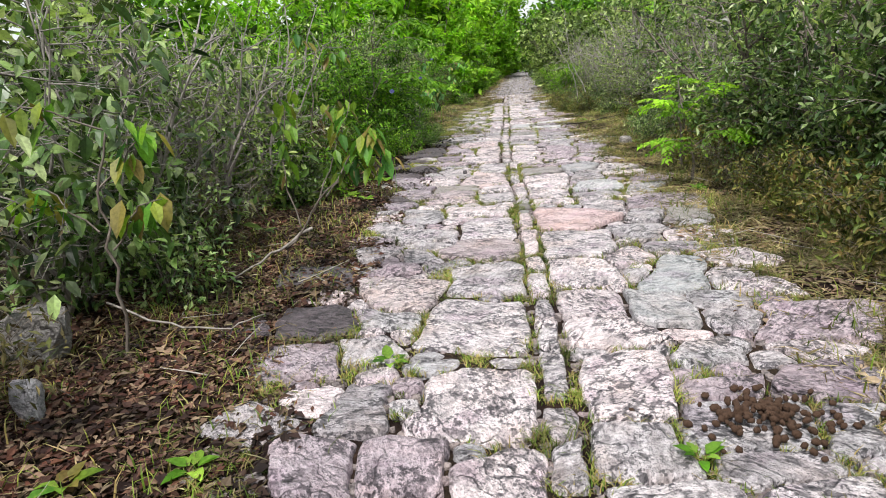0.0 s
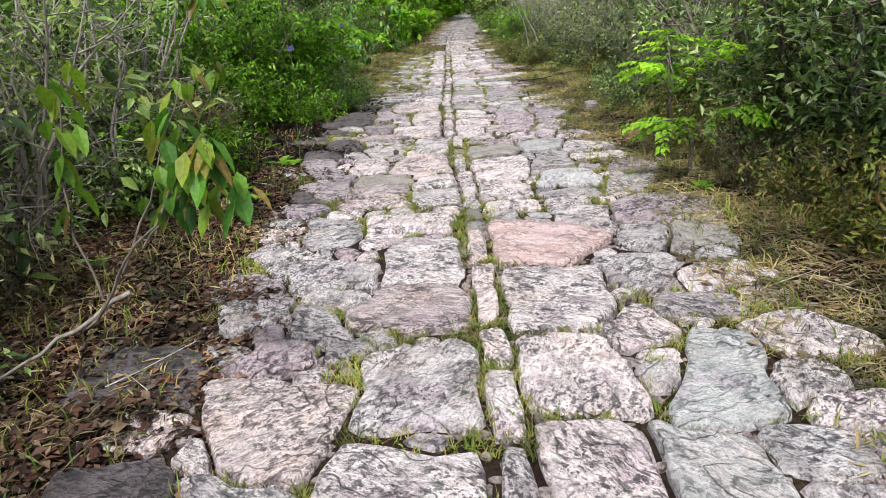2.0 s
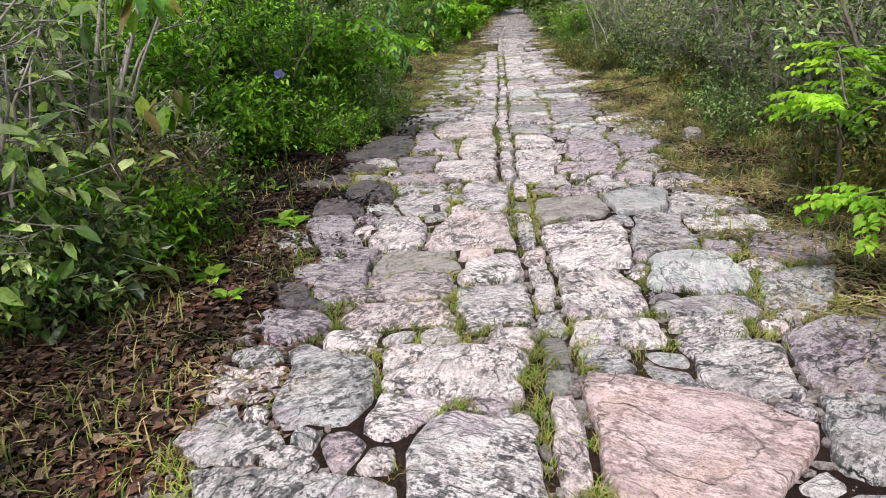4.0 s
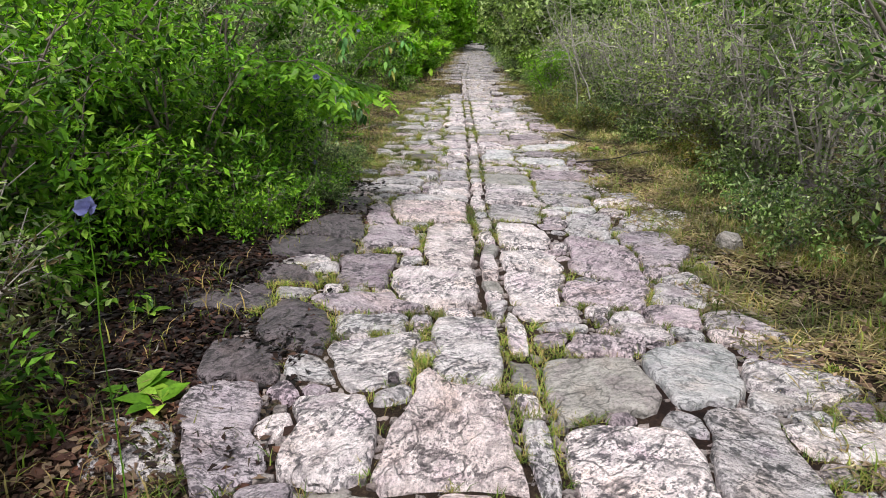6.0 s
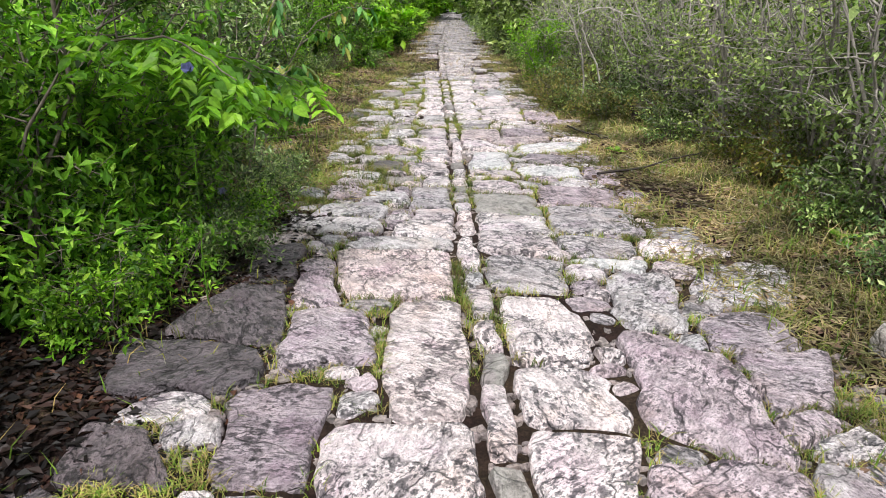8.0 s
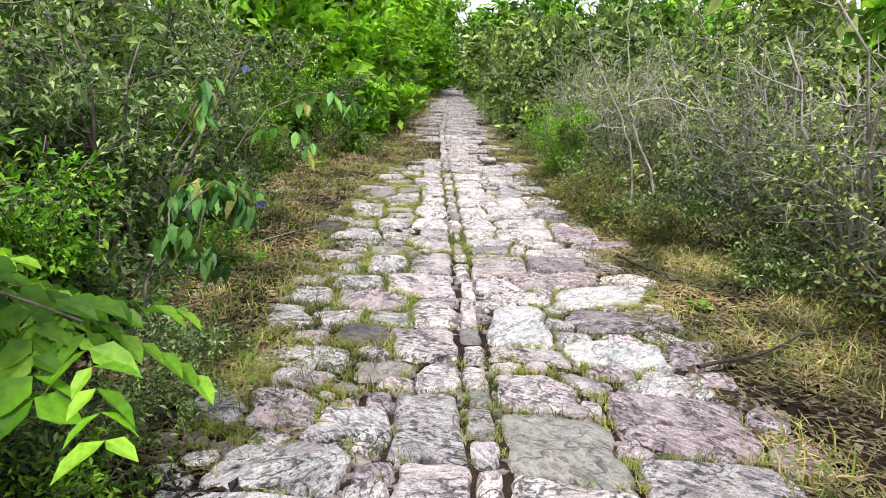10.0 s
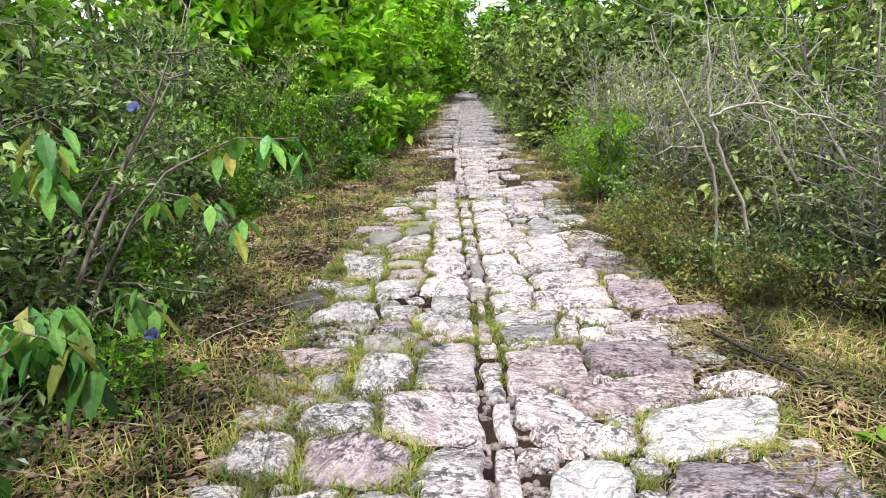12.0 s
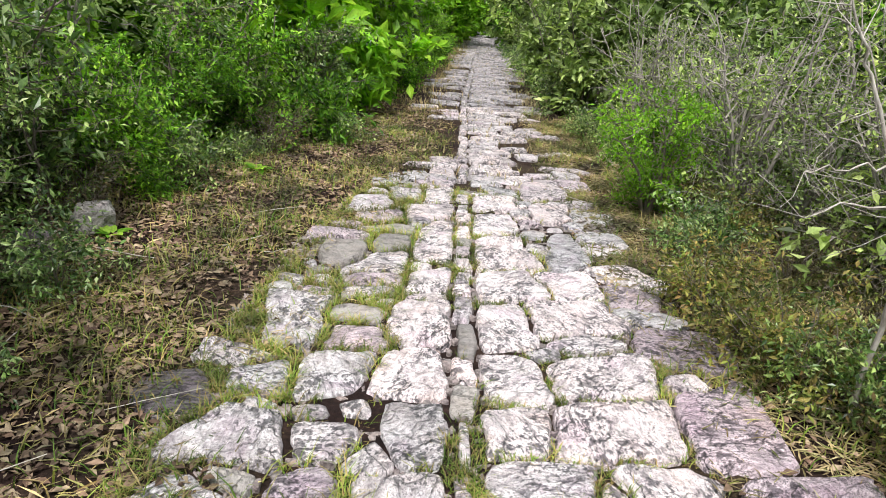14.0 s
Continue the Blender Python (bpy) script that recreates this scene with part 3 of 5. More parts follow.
def bare_tree():
    """Leafless pale shrub tree with forking stems and one long arching branch."""
    root = tagged(new("bare_tree"), "bare pale-barked shrub tree with forked leafless branches", "tree")
    x, y = 4.05, 16.3
    root.matrix_basis = pose(x, y, 0)
    o = np.array([x, y, 0])
    runs = [
        ("trunk", [(4.06, 16.3, 0.0), (3.92, 16.25, 0.33), (3.74, 16.2, 0.75), (3.55, 16.2, 1.11), (3.45, 16.2, 1.35), (3.42, 16.2, 1.65), (3.36, 16.2, 2.1), (3.33, 16.2, 2.5)], 0.026, 0.006),
        ("trunk", [(3.72, 16.4, 0.0), (3.63, 16.3, 0.6), (3.52, 16.2, 1.0), (3.34, 16.2, 1.31), (3.2, 16.2, 1.58), (3.09, 16.2, 1.74), (3.0, 16.2, 1.95)], 0.022, 0.005),
        ("trunk", [(4.3, 16.4, 0.0), (4.15, 16.3, 0.5), (4.02, 16.3, 0.9), (3.95, 16.3, 1.3)], 0.012, 0.004),
        ("branch", [(3.45, 16.2, 1.35), (3.6, 16.15, 1.43), (3.76, 16.13, 1.44), (3.92, 16.0, 1.38), (4.13, 15.88, 1.34), (4.35, 15.75, 1.2), (4.6, 15.6, 1.0)], 0.015, 0.009),
        ("branch", [(4.13, 15.88, 1.34), (4.06, 15.9, 1.5), (3.94, 15.9, 1.58), (3.8, 15.95, 1.7), (3.66, 16.0, 1.84)], 0.011, 0.004),
        ("branch", [(3.76, 16.13, 1.44), (3.68, 16.15, 1.55), (3.65, 16.15, 1.68)], 0.008, 0.003),
        ("branch", [(3.34, 16.2, 1.31), (3.15, 16.15, 1.30), (2.95, 16.1, 1.29)], 0.008, 0.003),
        ("branch", [(3.44, 16.2, 1.15), (3.2, 16.2, 1.16), (3.05, 16.2, 1.1)], 0.008, 0.003),
        ("branch", [(3.46, 16.2, 1.36), (3.6, 16.2, 1.52), (3.68, 16.2, 1.6)], 0.007, 0.003),
        ("branch", [(3.4, 16.2, 1.95), (3.2, 16.2, 1.98), (3.05, 16.2, 2.02)], 0.007, 0.003),
    ]
    rng = np.random.default_rng(9)
    for i, (name, pts, a, b) in enumerate(runs):
        h = Heap()
        sm = limb(h, np.array(pts) - o, a * 0.6, b * 0.6, 6, 0.009, i)
        for _ in range(9):
            j = rng.integers(3, len(sm))
            w = unit(rng.normal(0, 1, 3) + [0, 0, 0.4]) * rng.uniform(0.12, 0.38)
            tube(h, [sm[j], sm[j] + w * 0.5 + rng.normal(0, 0.015, 3), sm[j] + w], [b * 0.5, b * 0.35, 0.001], 4)
        part(name, h.mesh(name, PALE_BARK, True), root)


bare_tree()


def grey_trunk_tree():
    """Crooked grey tree among the eastern bushes."""
    root = tagged(new("crooked_tree"), "crooked grey tree with thin bare upper limbs and olive leaves", "tree")
    root.matrix_basis = pose(5.3, 11.0, 0)
    h, c = Heap(), Heap()
    rng = np.random.default_rng(3)
    limb(h, [(0, 0, 0.05), (0.0, 0, 0.7), (-0.22, 0, 1.4), (-0.55, 0, 1.75), (-1.0, 0, 1.95)], 0.045, 0.015, 7, 0.015, 1)
    limb(h, [(-0.22, 0, 1.4), (-0.4, 0.1, 1.9), (-0.75, 0.1, 2.35), (-0.9, 0.1, 2.9)], 0.026, 0.008, 6, 0.015, 2)
    limb(h, [(-0.1, 0, 1.15), (0.3, 0, 1.8), (0.4, 0.1, 2.6)], 0.02, 0.007, 6, 0.015, 3)
    n = 1500
    p = rng.normal(0, 1, (n, 3)) * [0.6, 0.5, 0.35] + [-0.3, 0, 2.6]
    L = rng.uniform(0.03, 0.07, n)
    small_leaves(c, p, unit(rng.normal(0, 1, p.shape)), unit(rng.normal(0, 0.5, p.shape) + [0, 0, 1]), L, L * 0.5)
    part("trunk", h.mesh("trunk", PALE_BARK, True), root)
    part("foliage", c.mesh("foliage", OLIVE), root)


grey_trunk_tree()


def sapling(x, y, stem, boughs, seed, label, leaves=11, size=0.17, mat=None):
    """A sapling with large leaves that hang from the ends of its boughs. Places are offsets from its foot."""
    root = tagged(new("sapling"), label, "sapling")
    z = float(soil_height(np.array(x), np.array(y)))
    root.matrix_basis = pose(x, y, z)
    rng = np.random.default_rng(seed)
    h, c = Heap(), Heap()
    limb(h, stem, 0.010, 0.005, 6, 0.012, seed)
    for i, b in enumerate(boughs):
        sm = limb(h, b, 0.006, 0.0025, 5, 0.008, seed + i)
        k = leaves
        j = rng.integers(len(sm) // 3, len(sm), k)
        p = sm[j] + rng.normal(0, 0.03, (k, 3))
        out = unit(rng.normal(0, 1, (k, 3)) * [1, 1, 0.2])
        d = unit(out * 0.55 + [0, 0, -0.8])
        L = size * rng.uniform(0.6, 1.2, k)
        broad_leaves(c, p, d, unit(out + [0, 0, 0.4]), L, L * rng.uniform(0.38, 0.5, k), 0.12)
    part("stem", h.mesh("stem", BARK, True), root)
    part("foliage", c.mesh("foliage", mat or DROOP), root, "large hanging yellow-green leaves")
    return root


sapling(-1.15, 4.45, [(0, 0, 0), (0.1, 0, 0.25), (0.3, -0.02, 0.5), (0.55, -0.1, 0.8)], [[(0.55, -0.1, 0.8), (0.7, -0.2, 1.0), (0.78, -0.25, 1.05)], [(0.4, 0, 0.6), (0.62, -0.1, 0.85), (0.85, -0.15, 0.85)], [(0.3, 0, 0.5), (0.45, 0.15, 0.85), (0.6, 0.2, 1.2)], [(0.2, 0, 0.4), (0.1, 0.1, 0.9), (0.2, 0.2, 1.3)]], 11, "crooked sapling with large drooping yellow-green leaves", 24, 0.15)
sapling(-1.75, 3.35, [(0, 0, 0), (0.05, 0, 0.5), (0.0, 0.05, 0.9), (0.1, 0.1, 1.25)], [[(0.05, 0, 0.6), (0.2, 0, 0.8), (0.35, 0, 0.85)], [(0, 0.05, 0.9), (0.2, 0.1, 1.1), (0.3, 0.1, 1.25)], [(0, 0, 0.7), (-0.3, 0.1, 0.95), (-0.4, 0.1, 0.9)], [(0.1, 0.1, 1.2), (-0.2, 0, 1.35), (-0.4, 0, 1.3)]], 21, "thin sapling with broad pale green leaves under the bushes", 11, 0.19)
sapling(-0.3, 14.75, [(0, 0, 0), (0.15, 0, 0.5), (0.35, 0, 0.95), (0.6, -0.05, 1.25)], [[(0.6, -0.05, 1.25), (0.9, -0.05, 1.38), (1.15, -0.05, 1.38)], [(0.4, 0, 1.0), (0.6, -0.1, 1.2), (0.9, -0.1, 1.05)], [(0.3, 0, 0.9), (0.2, -0.2, 1.3), (0.3, -0.3, 1.45)], [(0.2, 0, 0.6), (0.45, -0.2, 0.8), (0.6, -0.3, 0.75)]], 31, "leaning sapling with drooping green and browning leaves", 20, 0.13, HANGING)
sapling(-0.32, 13.7, [(0, 0, 0), (0.1, 0, 0.4), (0.3, 0, 0.8)], [[(0.3, 0, 0.8), (0.45, 0.1, 0.95), (0.6, 0.1, 0.85)], [(0.1, 0, 0.5), (0.3, -0.2, 0.75), (0.5, -0.3, 0.65)], [(0.2, 0, 0.6), (0.2, 0.3, 0.9), (0.4, 0.5, 0.85)]], 41, "leaning sapling with drooping green and browning leaves", 52, 0.14, HANGING)
sapling(-1.4, 7.25, [(0, 0, 0), (0.1, 0, 0.5), (0.15, 0, 1.1), (0.25, 0.1, 1.6)], [[(0.2, 0, 1.2), (0.35, 0, 1.55), (0.5, 0, 1.55)], [(0.25, 0.1, 1.5), (0.1, 0.1, 1.75), (0.05, 0.1, 1.7)], [(0.1, 0, 0.7), (0.3, 0.2, 1.0), (0.4, 0.3, 0.95)]], 51, "upright sapling with long pale green and orange leaves", 14, 0.17)


def feathered(x, y, stem, boughs, seed, label, pairs=9, size=0.075, mat=None, name="feathered_shrub"):
    """A shrub with light green compound leaves: paired leaflets along each frond."""
    root = tagged(new(name), label, "shrub")
    z = float(soil_height(np.array(x), np.array(y)))
    root.matrix_basis = pose(x, y, z)
    rng = np.random.default_rng(seed)
    h, c = Heap(), Heap()
    limb(h, stem, 0.02, 0.008, 6, 0.012, seed)
    for i, b in enumerate(boughs):
        sm = limb(h, b, 0.008, 0.003, 5, 0.006, seed + i)
        for j in range(2, len(sm)):
            for side in (-1, 1):
                way = unit(sm[j] - sm[j - 1])
                s = unit(np.cross(way, [0, 0, 1.0])) * side
                fr = unit(way * 0.6 + s * 0.8 + [0, 0, rng.uniform(-0.5, 0.1)]) * rng.uniform(0.16, 0.3)
                k = pairs
                t = np.linspace(0.15, 1, k)[:, None]
                p = sm[j] + fr * t + np.array([0, 0, -0.06]) * t * t
                for q in (-1, 1):
                    d = unit(np.cross(fr, [0, 0, 1.0])) * q + unit(fr) * 0.6 + rng.normal(0, 0.2, (k, 3)) + [0, 0, -0.3]
                    L = size * rng.uniform(0.7, 1.2, k)
                    broad_leaves(c, p, unit(d), unit(rng.normal(0, 0.3, (k, 3)) + [0, 0, 1]), L, L * 0.58, 0.25)
    part("stem", h.mesh("stem", BARK, True), root)
    part("foliage", c.mesh("foliage", mat or BRIGHT), root)
    return root


feathered(-1.0, 11.8, [(0, 0, 0.0), (0.05, 0, 0.8), (0.1, -0.1, 1.5), (0.2, -0.1, 2.3)], [
    [(0.05, 0, 0.7), (0.5, -0.2, 1.15), (0.95, -0.3, 1.22), (1.35, -0.4, 1.08)], [(0.08, -0.05, 1.0), (0.45, -0.45, 1.3), (0.85, -0.7, 1.3), (1.1, -0.9, 1.15)],
    [(0.1, -0.1, 1.4), (0.4, -0.5, 1.8), (0.8, -0.7, 1.85), (1.1, -0.8, 1.7)], [(0.15, -0.1, 1.7), (0.4, 0.1, 2.1), (0.8, 0.1, 2.2), (1.1, 0.1, 2.05)],
    [(0.2, -0.1, 2.2), (0.2, -0.5, 2.5), (0.5, -0.9, 2.5)], [(0.05, 0, 0.6), (0.3, 0.3, 0.9), (0.7, 0.4, 0.95), (0.95, 0.4, 0.85)]], 61, "shrub with long boughs of light green feathered leaves over the path", 6, 0.085, FEATHER)
feathered(2.95, 7.75, [(0, 0, 0), (0, 0, 0.4), (-0.05, 0, 0.75)], [[(0, 0, 0.5), (-0.2, -0.1, 0.8), (-0.4, -0.2, 0.85)], [(0, 0, 0.6), (0.2, -0.2, 0.9), (0.4, -0.25, 0.95)], [(0, 0, 0.7), (0, 0.2, 1.0), (0.1, 0.3, 1.05)]], 71, "small bright green feathered shrub in the dry verge", 7, 0.06)
feathered(2.75, 6.9, [(0, 0, 0), (0, 0, 0.25), (-0.05, 0, 0.45)], [[(0, 0, 0.3), (-0.2, -0.1, 0.5), (-0.4, -0.2, 0.5)], [(0, 0, 0.4), (0.2, -0.2, 0.6), (0.4, -0.25, 0.6)]], 81, "small bright green feathered shrub in the dry verge", 7, 0.06)
feathered(3.25, 8.45, [(0, 0, 0), (0, 0, 0.5), (-0.05, 0, 0.8)], [[(0, 0, 0.5), (-0.1, -0.15, 0.75), (-0.2, -0.3, 0.75)], [(0, 0, 0.6), (0.2, -0.1, 0.9), (0.35, -0.1, 0.95)]], 91, "small bright green feathered shrub in the dry verge", 7, 0.06)
bright = bush("bright_bush", 910, 1.35, 0.55, 10, 9, 4, 5200, 0.055, 0.42, BRIGHT, BARK, "compact bright yellow-green bush beside the path", 0.04)
bright.matrix_basis = pose(4.05, 19.75, 0.05)


def ground_plant(x, y, s, seed, n=6, mat=None, label="low plant with broad rounded green leaves"):
    root = tagged(new("ground_plant"), label, "plant", "ground plants")
    root.matrix_basis = pose(x, y, float(soil_height(np.array(x), np.array(y))))
    rng = np.random.default_rng(seed)
    c = Heap()
    a = np.arange(n) * 2.4 + rng.uniform(0, 1, n)
    d = np.stack([np.cos(a), np.sin(a), rng.uniform(0.3, 0.9, n)], 1)
    L = s * rng.uniform(0.7, 1.1, n)
    broad_leaves(c, d * 0.02 + [0, 0, 0.02], d, np.tile([0, 0, 1.0], (n, 1)), L, L * 0.62, 0.35)
    part("foliage", c.mesh("foliage", mat or LUSH, True), root)


for i, (x, y, s, n) in enumerate(((-0.75, 8.35, 0.17, 6), (-0.62, 8.25, 0.15, 5), (-0.75, 7.0, 0.09, 7), (-0.3, 3.02, 0.09, 7), (0.85, 2.02, 0.07, 8), (-0.25, 18.3, 0.12, 8), (0.1, 15.4, 0.1, 7), (2.6, 6.4, 0.1, 7), (-1.0, 2.2, 0.1, 7), (0.35, 20.3, 0.15, 9), (-0.95, 9.2, 0.1, 6), (3.3, 14.2, 0.1, 7), (3.7, 11.4, 0.12, 8))):
    ground_plant(x, y, s, 40 + i, n)


ground_plant(-1.45, 2.15, 0.11, 91, 9, DROOP, "small plant with yellowing leaves in the litter")
ground_plant(-0.95, 7.35, 0.12, 92, 9)


def flower(x, y, z, seed):
    """A funnel of five blue petals on a thin stalk."""
    root = tagged(new("blue_flower"), "blue-violet bindweed flower among the leaves", "flower", "blue flowers")
    root.matrix_basis = pose(x, y, float(soil_height(np.array(x), np.array(y))))
    h, c = Heap(), Heap()
    z -= root.matrix_basis.translation.z
    limb(h, [(-0.05, 0.05, 0), (-0.03, 0.03, z * 0.6), (0, 0, z)], 0.003, 0.0015, 4, 0.004, seed)
    a = np.arange(5) * 1.2566
    d = np.stack([np.cos(a), np.sin(a) * 0.6 - 0.5, np.sin(a) * 0.5 + 0.5], 1)
    L = np.full(5, 0.035)
    broad_leaves(c, np.tile([0, 0, z], (5, 1)), d, np.tile([0, -1.0, 0.3], (5, 1)), L, L * 1.1, 0.1)
    part("stalk", h.mesh("stalk", LUSH), root)
    part("blossom", c.mesh("blossom", PETAL), root, "blue-violet petals")


for i, f in enumerate(((-0.39, 7.35, 1.2), (-0.25, 12.1, 0.35), (-0.1, 10.9, 1.25), (0.15, 14.9, 1.55), (0.3, 14.3, 0.75))):
    flower(*f, 70 + i)


# ---- grass, straw and litter ----
def verge_sites(rng, n, y0, y1, side, inner=0.25, outer=0.9, bare=-0.55):
    y = rng.uniform(y0, y1, n)
    u = rng.beta(1.6, 1.3, n)
    if side < 0:
        a, b = paved_left(y) + inner, left_edge(y) - outer
    else:
        a, b = paved_right(y) - inner, right_edge(y) + outer
    x = a + (b - a) * u
    # clumps and bare spots
    keep = np.sin(x * 4.1 + 2 * np.sin(y * 1.9)) + np.sin(y * 3.7 + 2 * np.sin(x * 2.3)) + rng.normal(0, 0.8, n) > bare
    x, y = x[keep], y[keep]
    return np.stack([x, y, soil_height(x, y) - 0.01], 1)


def grass_field(name, seed, n, y0, y1, side, tall, mat, label, inner=0.25, outer=0.9, flat=0.9):
    rng = np.random.default_rng(seed)
    p = verge_sites(rng, n, y0, y1, side, inner, outer)
    k = len(p)
    a = rng.uniform(0, 2 * np.pi, k)
    lean = np.stack([np.cos(a), np.sin(a), np.zeros(k)], 1) * rng.uniform(0.2, 1.0, k)[:, None] * flat
    heap = Heap()
    blades(heap, p, lean, tall * rng.uniform(0.4, 1.3, k), rng.uniform(0.002, 0.005, k))
    tagged(new(name, heap.mesh(name, mat)), label, "grass", kind="stuff")


def straw_mat(name, seed, n, y0, y1, side, label, inner=0.3, outer=0.7, green=False):
    """Withered blades lying over one another."""
    rng = np.random.default_rng(seed)
    p = verge_sites(rng, n, y0, y1, side, inner, outer, -1.3)
    k = len(p)
    p[:, 2] += rng.uniform(0.012, 0.05, k)
    a = rng.uniform(0, 2 * np.pi, k)
    d = np.stack([np.cos(a), np.sin(a), rng.normal(0.12, 0.22, k)], 1)
    L = rng.uniform(0.04, 0.15, k)
    heap = Heap()
    small_leaves(heap, p, d, unit(rng.normal(0, 0.4, (k, 3)) + [0, 0, 1]), L, rng.uniform(0.004, 0.010, k))
    tagged(new(name, heap.mesh(name, STRAW)), label, "grass", kind="stuff")


straw_mat("dry_grass", 1, 90000, 1.4, 25, 1, "matted dry yellow straw along the path edge")
straw_mat("dry_grass", 8, 1800, 1.4, 7.2, -1, "matted dry straw over leaf litter along the path", 0.25, 0.4)
straw_mat("dry_grass", 9, 7000, 12.6, 26, -1, "matted dry straw over leaf litter along the path", 0.5, 0.4)
grass_field("green_grass", 15, 18000, 12.4, 24, -1, 0.10, GRASS, "short green grass in the dry verge beside the path", 0.5, 0.3, 1.6)
grass_field("green_grass", 16, 3500, 2.0, 8.5, -1, 0.09, GRASS, "short green grass among fallen leaves beside the path", 0.4, 0.2, 1.6)
grass_field("tall_grass", 2, 13000, 2.0, 26, 1, 0.17, STRAW, "tall yellow-green grass in front of the bushes", -0.5, 1.1, 1.3)
grass_field("green_grass", 4, 9000, 1.4, 26, -1, 0.13, GRASS, "green grass blades at the foot of the bushes", 0.1, 0.6, 1.2)
grass_field("green_grass", 18, 24000, 8.5, 24, 1, 0.11, GRASS, "yellow-green grass tufts crowding the path edge", -0.35, 0.9, 1.4)
grass_field("green_grass", 20, 16000, 2.0, 9.0, 1, 0.24, GRASS, "tall narrow-bladed grass in front of the bushes", -0.7, 1.2, 1.2)
grass_field("green_grass", 5, 13000, 1.4, 26, 1, 0.13, GRASS, "green grass blades in the dry verge", 0.3, 0.3, 1.3)
grass_field("far_grass", 6, 8000, 25, 60, 1, 0.2, STRAW, "dry grass along the distant path edge", 0.3, 0.5, 1.2)
grass_field("far_grass", 7, 8000, 25, 60, -1, 0.2, STRAW, "dry grass along the distant path edge", 0.3, 0.5, 1.2)


def litter(name, seed, n, y0, y1, side, label, mat=DRY):
    rng = np.random.default_rng(seed)
    p = verge_sites(rng, n, y0, y1, side, 0.35, 1.0, -2.5)
    p[:, 2] += 0.02 + rng.uniform(0, 0.02, len(p))
    k = len(p)
    a = rng.uniform(0, 2 * np.pi, k)
    d = np.stack([np.cos(a), np.sin(a), rng.normal(0.05, 0.2, k)], 1)
    heap = Heap()
    L = rng.uniform(0.022, 0.075, k)
    small_leaves(heap, p, d, unit(rng.normal(0, 0.4, (k, 3)) + [0, 0, 1]), L, L * rng.uniform(0.35, 0.65, k))
    tagged(new(name, heap.mesh(name, mat)), label, "leaf litter", kind="stuff")


litter("leaf_litter", 11, 16000, 1.2, 8.4, -1, "fallen brown and reddish leaves on the earth beside the path")
litter("leaf_litter", 19, 26000, 8.2, 12.6, -1, "dark red-brown leaves beside the path, bush shade put into their colour", SHADED_LITTER)
litter("leaf_litter", 14, 26000, 1.2, 8.4, -1, "fallen dark brown leaves on the earth beside the path")
litter("leaf_litter", 17, 34000, 12.5, 26, -1, "fallen pale reddish-brown leaves on the earth beside the path", PALE_LITTER)
litter("leaf_litter", 12, 30000, 1.2, 26, 1, "fallen pale brown leaves among the dry grass", PALE_LITTER)


def fallen_twigs(seed, n):
    rng = np.random.default_rng(seed)
    heap = Heap()
    for side in (-1, 1):
        p = verge_sites(rng, n, 1.2, 24, side, 0.3, 1.0)
        for q in p:
            a = rng.uniform(0, np.pi * 2)
            ln = rng.uniform(0.08, 0.5)
            w = np.array([np.cos(a), np.sin(a), rng.uniform(-0.02, 0.25)]) * ln
            tube(heap, [q + [0, 0, 0.015], q + w * 0.5 + rng.normal(0, 0.02, 3) * [1, 1, 0.2] + [0, 0, 0.02], q + w + [0, 0, 0.015]], np.array([1, 0.8, 0.4]) * rng.uniform(0.0015, 0.005), 4)
    tagged(new("fallen_twigs", heap.mesh("fallen_twigs", PALE_BARK)), "thin dry fallen twigs on the verge", "twigs", kind="stuff")


fallen_twigs(13, 420)


def stick(pts, r, seed, label, mat):
    h = Heap()
    limb(h, pts, r, r * 0.5, 6, 0.008, seed)
    tagged(new("fallen_stick", h.mesh("fallen_stick", mat, True)), label, "stick", "fallen sticks")


stick([(2.72, 13.2, 0.12), (3.1, 13.3, 0.12), (3.55, 13.5, 0.16), (3.9, 13.6, 0.2)], 0.012, 1, "dark fallen stick lying in dry grass", DARK_WOOD)
stick([(3.18, 15.45, 0.11), (3.24, 15.2, 0.10), (3.31, 14.9, 0.11), (3.38, 14.6, 0.12)], 0.013, 2, "long dark fallen stick along the verge", DARK_WOOD)
stick([(-1.9, 3.55, 0.3), (-1.5, 3.35, 0.22), (-1.15, 3.3, 0.18), (-1.0, 3.45, 0.2)], 0.007, 3, "thin pale bent stick over the leaf litter", GREY_BARK)
stick([(-0.9, 4.6, 0.4), (-1.2, 4.5, 0.25), (-1.5, 4.45, 0.1)], 0.012, 4, "thin pale bent stick over the leaf litter", GREY_BARK)


def boulder(name, x, y, size, seed, mat, label, turn=0.0, sink=0.1):
    """A worn rock, or a rotten stump's lump: a shaped ball with broken faces."""
    bm = bmesh.new()
    bmesh.ops.create_icosphere(bm, subdivisions=3, radius=1.0)
    for v in bm.verts:
        n = noise.noise(v.co * 1.4 + Vector((seed * 7.1, 0, 0))) * 0.35 + noise.noise(v.co * 4 + Vector((0, seed * 3.3, 0))) * 0.10
        v.co *= 1 + n
        for axis in range(3):
            v.co[axis] = max(-0.82, min(0.82, v.co[axis]))
        v.co = Vector((v.co.x * size[0], v.co.y * size[1], v.co.z * size[2]))
    me = bpy.data.meshes.new(name)
    bm.to_mesh(me)
    bm.free()
    me.materials.append(mat)
    z = float(soil_height(np.array(x), np.array(y)))
    ob = tagged(new(name, me), label, "rock", "rocks beside the path")
    ob.matrix_basis = pose(x, y, z + size[2] * 0.82 - sink, 0, 0, turn)


